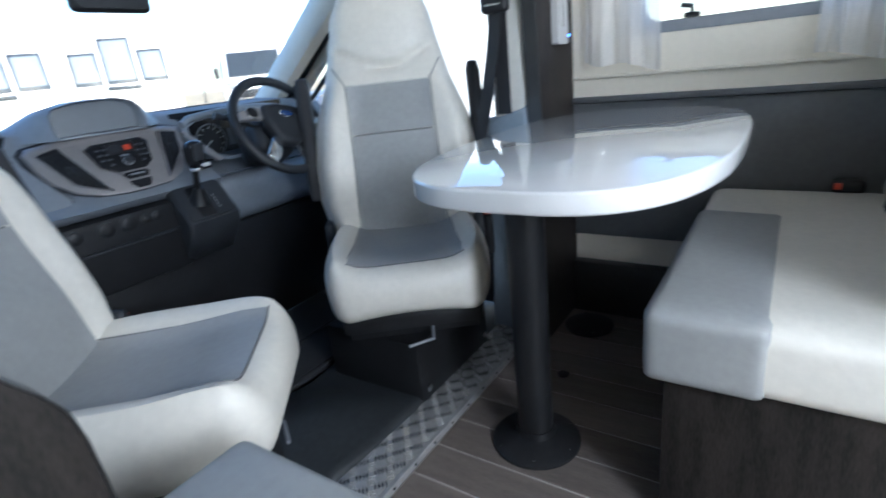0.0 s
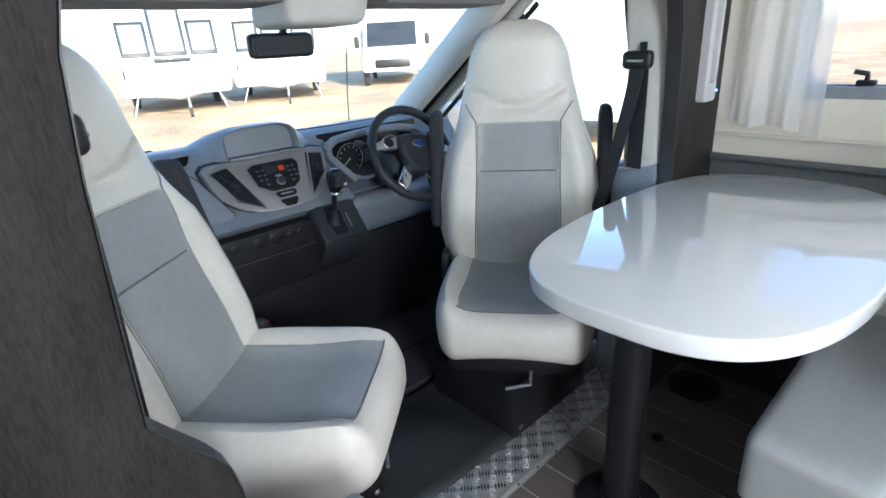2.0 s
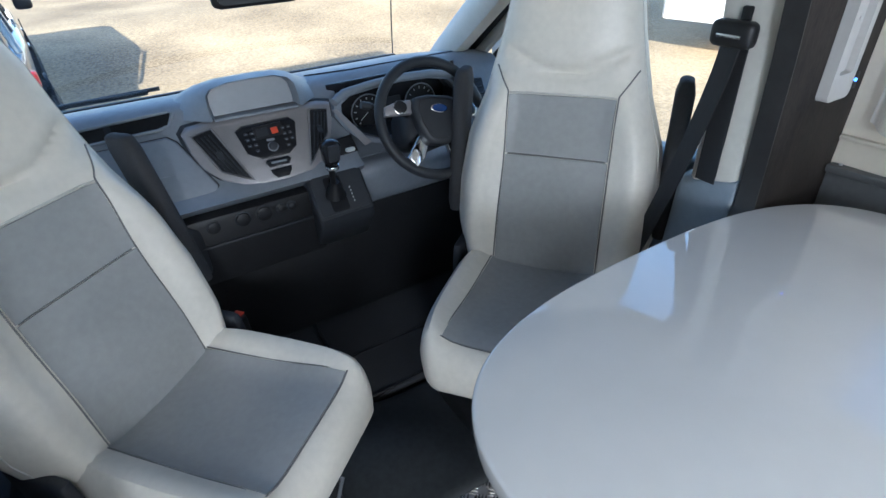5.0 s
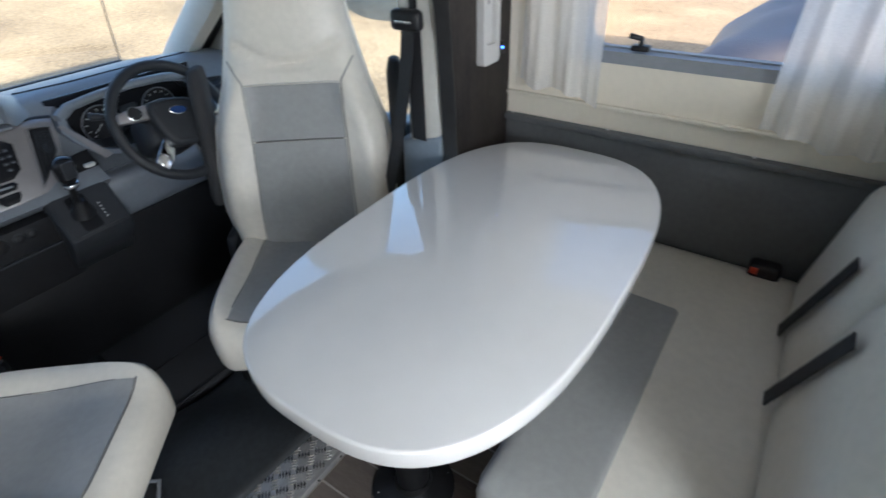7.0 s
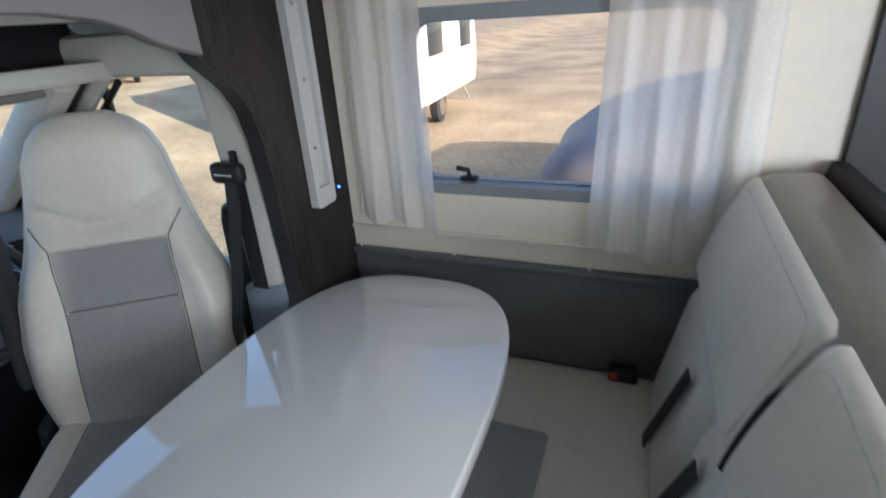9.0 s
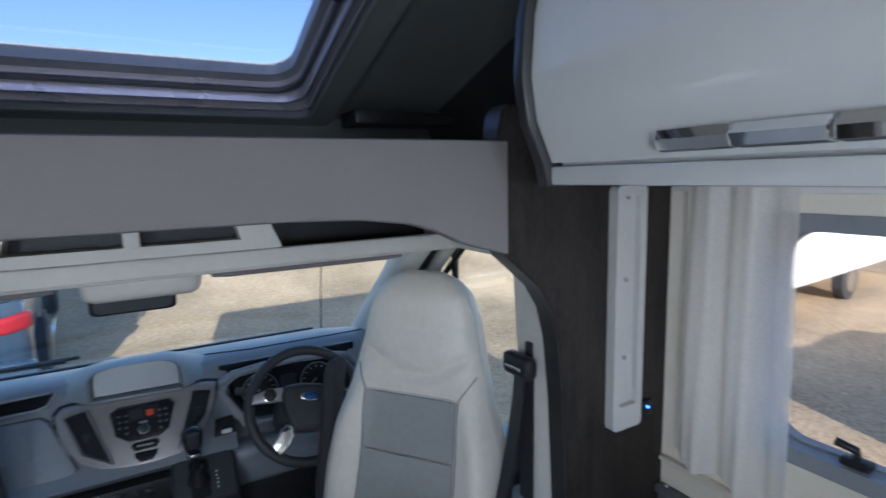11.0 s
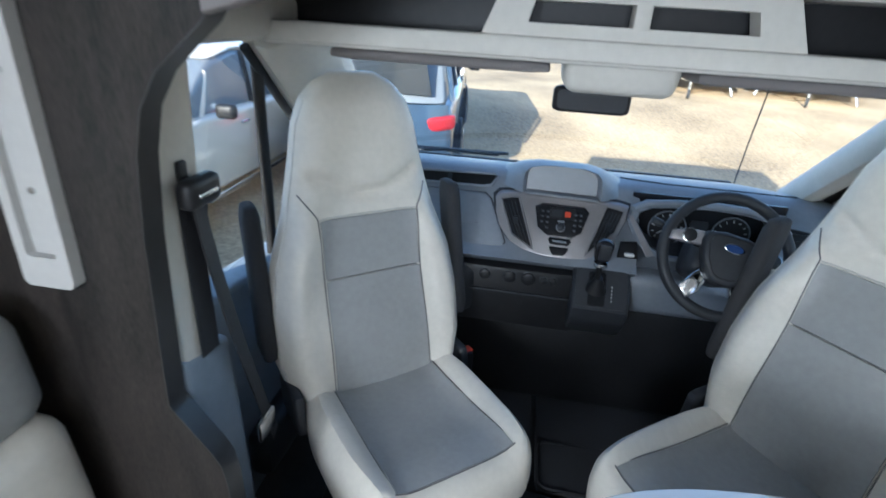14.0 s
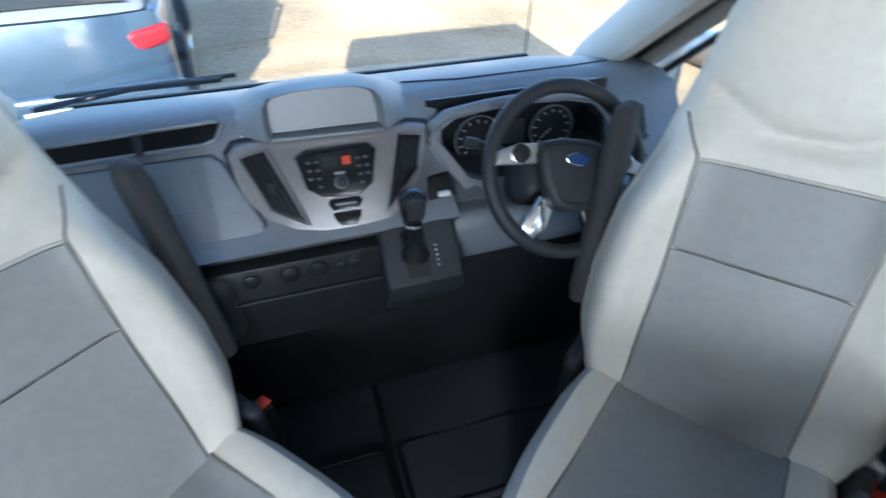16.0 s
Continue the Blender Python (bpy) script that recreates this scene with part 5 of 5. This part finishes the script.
def steering_wheel():
    m = Matrix.Translation((0.402, 1.758, 0.806)) @ Matrix.Rotation(radians(62), 4, 'X') @ Matrix.Rotation(radians(-13), 4, 'Z')   # local z looks at the driver
    t = thing("steering_wheel", "black leather steering wheel with silver spokes", "steering wheel", m)
    R = 0.166
    rim = part("rim", tube([(R * math.cos(a), R * math.sin(a), 0) for a in steps(0, 2 * math.pi * 47 / 48, 48)], 0.0155, 12, close=True), DASHDARK, t, "black leather rim")
    part("rim_seam", tube([(R + 0.0158 * math.cos(a), 0, 0.0158 * math.sin(a)) for a in steps(0, 5.9, 14)], 0.001, 4, close=True), SEAM, rim)
    hub = [(-0.072, 0.048), (-0.030, 0.058), (0.030, 0.058), (0.072, 0.048), (0.080, 0.020), (0.066, -0.030), (0.042, -0.072), (0.020, -0.084), (-0.020, -0.084), (-0.042, -0.072), (-0.066, -0.030), (-0.080, 0.020)]
    part("airbag_cover", prism(hub, 'xy', -0.004, 0.044, 0.014, seg=4), DASHDARK, t, "charcoal airbag cover")
    part("cover_seam", tube([(x * 0.80, y * 0.80, 0.0445) for x, y in hub], 0.0013, 5, close=True), BLACK, t)
    part("badge_ring", lathe([(0.017, 0), (0.017, 0.002), (0.015, 0.003)], Matrix.Translation((0, 0.018, 0.0445)) @ Matrix.Diagonal((1.6, 0.75, 1, 1)), 24), CHROME, t)
    part("badge", lathe([(0.0148, 0), (0.0148, 0.0035), (0.010, 0.004)], Matrix.Translation((0, 0.018, 0.0445)) @ Matrix.Diagonal((1.6, 0.75, 1, 1)), 24), mat("badge_blue", (0.02, 0.05, 0.16), 0.2), t, "oval blue and chrome badge")
    for s in (-1, 1):
        arm = [(s * 0.076, 0.046), (s * 0.118, 0.040), (s * 0.158, 0.022), (s * 0.160, -0.004), (s * 0.120, 0.000), (s * 0.074, 0.006)]
        sp = part("spoke", prism(arm if s > 0 else arm[::-1], 'xy', 0.0, 0.024, 0.006, seg=3), SILVER, t, "silver spoke with buttons")
        part("thumb_pad", lathe([(0.019, 0.022), (0.018, 0.028), (0.008, 0.030)], pose(s * 0.112, 0.022, 0), 18), BLACK, sp)
        part("pad_ring", lathe([(0.0205, 0.022), (0.0205, 0.0255), (0.0185, 0.0265)], pose(s * 0.112, 0.022, 0), 18), CHROME, sp)
        low = [(s * 0.026, -0.070), (s * 0.058, -0.056), (s * 0.098, -0.118), (s * 0.070, -0.146), (s * 0.044, -0.120)]
        part("lower_spoke", prism(low if s > 0 else low[::-1], 'xy', -0.004, 0.018, 0.005, seg=3), CHROME, t, "bright lower spoke")
        part("stalk", tube([(s * 0.03, 0.01, -0.05), (s * 0.14, 0.035, -0.045), (s * 0.178, 0.040, -0.04)], 0.008), BLACK, t)
        part("stalk_tip", tube([(s * 0.178, 0.040, -0.04), (s * 0.205, 0.042, -0.038)], 0.011), DASHDARK, t)
    part("column", tube([(0, 0, -0.005), (0, 0.0, -0.16)], 0.050), BLACK, t)
    part("column_cowl", pad(0, -0.01, -0.11, 0.15, 0.13, 0.15, 0.04, 6), DASHDARK, t, "charcoal column cowl")


steering_wheel()
for x, h in ((0.30, 0.10), (0.42, 0.12)):
    pd = thing("pedal", "black rubber foot pedal", "pedal", group="pedals")
    part("pad", box(x - 0.035, x + 0.035, 2.0, 2.012, 0.20, 0.28, 0.005), STEEL if x < 0.35 else BLACK, pd)
    part("arm", tube([(x, 2.012, 0.25), (x, 2.04, 0.34)], 0.008), BLACK, pd)

# bonnet edge, wipers, aerial
vb = thing("vehicle_body", "white painted motorhome body around the cab", "vehicle body")
bon = part("bonnet", sheet(lambda u, v: Vector((u * (0.86 - 0.1 * v), 2.50 + 0.75 * v + 0.06 * (1 - u * u), 0.79 - 0.16 * v - 0.22 * v * v - 0.05 * u * u)), steps(-1, 1, 13), steps(0, 1, 8), 0.01), mat("white_paint", (0.72, 0.72, 0.70), 0.25, var=0.02, coat=0.5), vb)
front = part("nose", box(-0.95, 0.95, 2.56, 3.20, -0.30, 0.38, 0.08), bpy.data.materials["white_paint"], vb)
for x0, x1 in ((-0.76, -0.28),):
    wp = thing("wiper", "black windscreen wiper at rest", "wiper", group="wipers")
    part("arm", tube([(x0, 2.53, 0.815), ((x0 + x1) / 2, 2.53, 0.842), (x1, 2.545, 0.838)], 0.008), BLACK, wp)
    part("blade", tube([(x0 + 0.05, 2.555, 0.835), (x1 + 0.04, 2.56, 0.842)], 0.007), BLACK, wp)
aer = thing("aerial", "thin black roof aerial rod by the pillar", "aerial")
part("rod", tube([(0.70, 2.62, 0.70), (0.705, 2.60, 0.95), (0.712, 2.55, 1.30)], 0.0028, 6), BLACK, aer)
part("foot", lathe([(0.015, 0), (0.012, 0.02), (0.005, 0.035)], pose(0.70, 2.62, 0.70), 12), BLACK, aer)


# ---- outside ----
GZ = -0.55
GRAVEL = mat("pale_gravel", (0.36, 0.265, 0.15), 0.9, var=0.4, scale=0.6, fine=26, second=(0.64, 0.49, 0.29), bump=0.8, bump_scale=40)
FAR = 0.07


def ground_z(y):
    """The yard rises gently ahead of the vehicle."""
    k = max(0.0, min(1.0, (y - 6.0) / 6.0))
    return GZ + (FAR - GZ) * k * k * (3 - 2 * k)


ground = struct("ground", sheet(lambda u, v: Vector((u, v, ground_z(v))), (400, 60, 20, -20, -60, -400), [-400, -40, 0] + steps(6, 12, 14) + [30, 80, 400], 0), GRAVEL, "sunlit pale gravel yard with sparse grass", "ground")
# lower body, so that the vehicle stands on the yard
for nm, x0, x1, y0, y1 in (("skirt", -1.04, 1.04, YB, 1.0),):
    part("skirt", box(x0, x1, y0, y1, -0.35, -0.07), bpy.data.materials["white_paint"], vb)

CARBLUE = mat("dark_blue_car_paint", (0.045, 0.075, 0.12), 0.25, 0.3, var=0.08, coat=0.8)
CARBEIGE = mat("silver_beige_car_paint", (0.70, 0.61, 0.47), 0.3, 0.0, var=0.05, coat=0.8)
VANWHITE = mat("white_coachwork", (0.75, 0.75, 0.73), 0.3, var=0.03, scale=1.5)
DARKGLASS = mat("dark_vehicle_glass", (0.03, 0.035, 0.04), 0.05, var=0.05)
TYRE = mat("tyre_rubber", (0.03, 0.03, 0.03), 0.8, var=0.2)
LENS = mat("red_lamp_lens", (0.30, 0.015, 0.02), 0.15, var=0.1)
GREYGLASS = mat("pale_window_glass", (0.16, 0.18, 0.20), 0.06, var=0.05)


def wheel(parent, x, y, z, r, s):
    w = part("wheel", lathe([(r * 0.66, -0.09), (r, -0.07), (r, 0.07), (r * 0.66, 0.09)], pose(x, y, z, 0, 90, 0), 24), TYRE, parent, "black tyre")
    part("rim", lathe([(r * 0.64, -0.095), (r * 0.6, -0.10), (r * 0.15, -0.08), (r * 0.12, 0.08), (r * 0.6, 0.10), (r * 0.64, 0.095)], pose(x, y, z, 0, 90, 0), 20), STEEL, w, "alloy rim")


def car(m, paint, label, estate=True):
    """A parked estate car; its own axes: x across, y ahead, from its middle on the ground."""
    t = thing("car", label, "car", m, group="parked cars")
    L, W = 2.3, 0.90
    side = [(-2.28, 0.35), (-2.30, 0.62), (-2.24, 0.92), (-1.5, 0.98), (0.9, 0.97), (1.35, 0.93), (2.1, 0.76), (2.26, 0.58), (2.26, 0.28), (-2.2, 0.25)]
    def tuck(bm, z0, k):
        # sides lean in with height, ends draw in
        bmesh.ops.subdivide_edges(bm, edges=[e for e in bm.edges if abs(e.verts[0].co.x - e.verts[1].co.x) > 0.8], cuts=6)
        for v in bm.verts:
            x, y, z = v.co
            v.co.y -= math.copysign(0.16 * (x / W) ** 4 * max(0, abs(y) - 1.2) / 1.1, y)
            v.co.x *= (1 - k * max(0, z - z0)) * (1 - 0.10 * max(0, (abs(y) - 1.5) / 0.8) ** 2)
        return bm
    part("body", tuck(prism(side, 'yz', -W, W, 0.07, seg=4), 0.62, 0.12), paint, t)
    cab = [(-2.22, 0.93), (-1.92, 1.36), (-1.5, 1.45), (0.0, 1.46), (0.45, 1.38), (1.25, 0.94)]
    part("glasshouse", tuck(prism(cab, 'yz', -0.80, 0.80, 0.05, seg=3), 0.95, 0.30), GREYGLASS, t, "pale reflecting glass")
    part("roof", prism([(-1.96, 1.42), (-1.5, 1.475), (0.0, 1.485), (0.42, 1.40), (0.0, 1.45), (-1.5, 1.44)], 'yz', -0.68, 0.68, 0.02), paint, t)
    for s in (-1, 1):
        for y in (-2.02, -1.05, -0.12, 0.82):
            part("window_pillar", tube([(s * 0.800, y, 0.94), (s * 0.690, y + (0.12 if y < -1.5 else -0.05 if y < 0.5 else -0.30), 1.44 if y < 0.5 else 1.30)], 0.028, 8), paint if y != -0.12 else BLACK, t)
        part("tail_lamp", pad(s * 0.64, -2.175, 0.76, 0.42, 0.10, 0.125, 0.035, 8, lambda v: Vector((v.x, v.y + 0.9 * max(0, abs(v.x) - 0.66) ** 1.3, v.z + 0.10 * (abs(v.x) - 0.66)))), LENS, t, "red tail lamp")
        part("door_mirror", pad(s * 1.0, 0.75, 1.02, 0.18, 0.10, 0.13, 0.04, 5), BLACK, t)
        for y in (-1.05, 0.02):
            part("door_handle", pad(s * 0.885, y + 0.20, 0.84, 0.02, 0.16, 0.025, 0.008, 4), CHROME, t, "door handle")
            part("door_gap", box(s * 0.892 - 0.006, s * 0.892 + 0.006, y - 0.004, y + 0.004, 0.35, 0.95), BLACK, t)
        part("sill_trim", box(s * 0.90 - 0.012, s * 0.90 + 0.012, -1.0, 1.0, 0.26, 0.30, 0.005), CHROME, t)
        for y in (-1.42, 1.42):
            wheel(t, s * 0.84, y, 0.325, 0.325, s)
            part("wheel_arch", lathe([(0.37, -0.012), (0.37, 0.012)], pose(s * 0.894, y, 0.335, 0, 90, 0), 24), BLACK, t)
    part("rear_window", prism([(-0.60, 1.0), (0.60, 1.0), (0.52, 1.33), (-0.52, 1.33)], 'xz', -2.215, -2.15), DARKGLASS, t)
    part("number_plate", box(-0.26, 0.26, -2.350, -2.325, 0.32, 0.43, 0.004), WHITEPL, t)
    part("rear_bumper", pad(0, -2.26, 0.42, 1.72, 0.16, 0.22, 0.06, 6), paint, t)
    return t


car(pose(-1.965, 7.72, GZ + 0.04, 1, 0, 6) @ Matrix.Diagonal((1, 1, 1.18, 1)), CARBLUE, "dark blue estate car parked ahead with red tail lamps")
car(pose(-2.70, 0.64, GZ) @ Matrix.Diagonal((1, 1, 1.36, 1)), VANWHITE, "white car parked close beside the motorhome")
car(pose(-3.74, 5.22, GZ + 0.04, 0, 0, 182), CARBEIGE, "silver-beige car parked alongside the motorhome")


def caravan(m, W, L, label, windows):
    """A white touring caravan, its front to -y."""
    t = thing("caravan", label, "caravan", m, group="parked caravans")
    prof = [(-L / 2 + 0.25, 0.42), (-L / 2 + 0.03, 0.75), (-L / 2, 1.2), (-L / 2 + 0.22, 2.1), (-L / 2 + 0.55, 2.48), (L / 2 - 0.3, 2.55), (L / 2, 2.2), (L / 2, 0.45)]
    part("body", prism(prof, 'yz', -W / 2, W / 2, 0.08, seg=3), VANWHITE, t)
    slope = math.atan2(0.22, 0.9)
    for x0, x1 in windows:
        mid = x0 < 0 < x1
        zt = 2.24 if mid else 1.95
        f = part("front_window", box(x0, x1, -0.03, 0.03, 1.22, zt, 0.02), DARKGLASS, t, "dark framed front window")
        f.matrix_local = Matrix.Translation((0, -L / 2 - 0.0, 0)) @ Matrix.Translation((0, 0, 1.2)) @ Matrix.Rotation(-slope, 4, 'X') @ Matrix.Translation((0, 0, -1.2))
        p = part("pane", box(x0 + 0.06, x1 - 0.06, -0.042, -0.025, 1.30, zt - 0.07, 0.02), GREYGLASS, f)
    for s in (-1, 1):
        f = part("side_window", box(s * W / 2 - 0.02, s * W / 2 + 0.02, -L / 2 + 0.7, -L / 2 + 1.6, 1.25, 1.85, 0.01), DARKGLASS, t)
        f = part("side_window", box(s * W / 2 - 0.02, s * W / 2 + 0.02, 0.2, 1.1, 1.25, 1.85, 0.01), DARKGLASS, t)
        wheel(t, s * (W / 2 - 0.12), 0.3, 0.32, 0.32, s)
        part("corner_steady", tube([(s * (W / 2 - 0.3), -L / 2 + 0.5, 0.45), (s * (W / 2 - 0.15), -L / 2 + 0.35, 0.02)], 0.025), STEEL, t)
    part("drawbar", tube([(-0.5, -L / 2 + 0.3, 0.42), (0, -L / 2 - 1.1, 0.42), (0.5, -L / 2 + 0.3, 0.42)], 0.045), STEEL, t, "galvanised drawbar")
    part("jockey_wheel", tube([(0.12, -L / 2 - 0.8, 0.75), (0.12, -L / 2 - 0.8, 0.12)], 0.03), STEEL, t)
    part("jockey_tyre", lathe([(0.10, -0.03), (0.10, 0.03)], pose(0.12, -L / 2 - 0.8, 0.10, 0, 90), 14), TYRE, t)
    part("name_bar", box(-0.36, 0.36, -L / 2 - 0.055, -L / 2 - 0.02, 1.10, 1.19, 0.01), DARKGLASS, t, "dark lettering bar")
    part("grab_handle", tube([(-W / 2 + 0.15, -L / 2 - 0.03, 0.8), (-W / 2 + 0.15, -L / 2 - 0.06, 1.0)], 0.02), BLACK, t)
    return t


def motorhome(m, label):
    t = thing("motorhome", label, "motorhome", m, group="parked motorhomes")
    part("body", prism([(-1.6, 0.4), (-1.5, 2.6), (-1.1, 2.75), (4.2, 2.75), (4.2, 0.4)], 'yz', -1.1, 1.1, 0.06), VANWHITE, t)
    part("cab", prism([(-3.2, 0.45), (-3.25, 0.95), (-2.55, 1.15), (-1.75, 1.95), (-1.4, 2.0), (-1.4, 0.4)], 'yz', -0.95, 0.95, 0.08, seg=3), VANWHITE, t)
    part("windscreen", prism([(-2.58, 1.20), (-1.82, 1.93), (-1.79, 1.90), (-2.5, 1.16)], 'yz', -0.80, 0.80), DARKGLASS, t, "dark windscreen")
    part("grille", box(-0.55, 0.55, -3.27, -3.2, 0.55, 0.80, 0.01), BLACK, t)
    for s in (-1, 1):
        part("cab_window", prism([(-2.35, 1.20), (-1.85, 1.75), (-1.5, 1.75), (-1.5, 1.15)], 'yz', s * 0.955, s * 0.965), DARKGLASS, t)
        part("door_mirror", pad(s * 1.15, -2.2, 1.35, 0.16, 0.10, 0.34, 0.04, 4), BLACK, t)
        part("headlamp", pad(s * 0.74, -3.15, 0.92, 0.32, 0.20, 0.22, 0.05, 4), GREYGLASS, t)
        wheel(t, s * 0.90, -2.35, 0.35, 0.35, s)
        wheel(t, s * 0.95, 2.4, 0.35, 0.35, s)
        part("wheel_arch", lathe([(0.44, -0.02), (0.44, 0.02)], pose(s * 0.94, -2.35, 0.38, 0, 90), 20), BLACK, t)
    return t


caravan(pose(4.0, 15.9, FAR, 0, 0, -16), 2.25, 6.2, "white touring caravan parked with its front window dark framed", [(-0.95, -0.38), (-0.33, 0.33), (0.38, 0.95)])
caravan(pose(7.1, 15.9, FAR, 0, 0, -27), 2.25, 6.5, "white touring caravan with three-part front window", [(-0.95, -0.38), (-0.33, 0.33), (0.38, 0.95)])
caravan(pose(-1.6, 24.0, FAR, 0, 0, 170), 2.25, 6.0, "white touring caravan parked far across the yard", [(-0.9, 0.9)])
caravan(pose(-7.0, 24.0, FAR, 0, 0, -10), 2.25, 6.0, "white touring caravan parked at the yard's far side", [(-0.9, 0.9)])
motorhome(pose(12.0, 16.4, FAR, 0, 0, -40), "white motorhome parked across the gravel yard")
motorhome(pose(22.0, 19.0, FAR, 0, 0, -65), "white motorhome parked beyond the driver's window")
caravan(pose(9.5, 5.0, GZ, 0, 0, 95), 2.2, 5.5, "white caravan parked beside the motorhome", [(-0.9, 0.9)])

# heap and loose tyre seen through the side window
tarp = mat("grey_tarpaulin", (0.19, 0.18, 0.19), 0.6, var=0.2, scale=3, bump=0.5, bump_scale=9)
tagged(part("covered_heap", pad(5.6, -0.6, GZ + 0.6, 2.6, 3.4, 1.25, 0.35, 14, lambda v: Vector((v.x, v.y, v.z - max(0, v.z - GZ) * 0.5 * max(0, min(1, (v.y + 0.3) / 1.5)) + 0.05 * math.sin(5 * v.x) * math.sin(4 * v.y) * (v.z > GZ + 0.3)))), tarp), "low heap under a grey tarpaulin on the gravel", "heap")
lt = tagged(part("loose_tyre", lathe([(0.17, 0.0), (0.29, 0.02), (0.31, 0.09), (0.29, 0.16), (0.17, 0.18), (0.17, 0.02)], pose(3.6, 1.1, GZ), 24), TYRE), "worn tyre lying on the gravel", "tyre")


# ---- floor planks ----
rnd = random.Random(4)
plank_w = 0.112
meshes = {}
for i in range(18):
    x0 = XL + 0.002 + i * plank_w
    w = min(plank_w, XR - x0) - 0.006
    y = 1.022
    y -= 0.0
    cut = [0.9, 1.2, 0.6, 1.0][i % 4]
    while y > YB + 0.02:
        ln = min(cut, y - YB - 0.01)
        key = (round(w, 4), round(ln, 3))
        if key not in meshes:
            b = box(-w / 2, w / 2, -ln / 2 + 0.002, ln / 2 - 0.002, -0.004, 0.0, 0.001, seg=1)
            me = bpy.data.meshes.new("plank")
            b.to_mesh(me)
            b.free()
            me.materials.append(PLANK)
            meshes[key] = me
        o = new("plank", meshes[key])
        o.parent = floor
        o.location = (x0 + w / 2, y - ln / 2, 0)
        y -= ln
        cut = 1.2
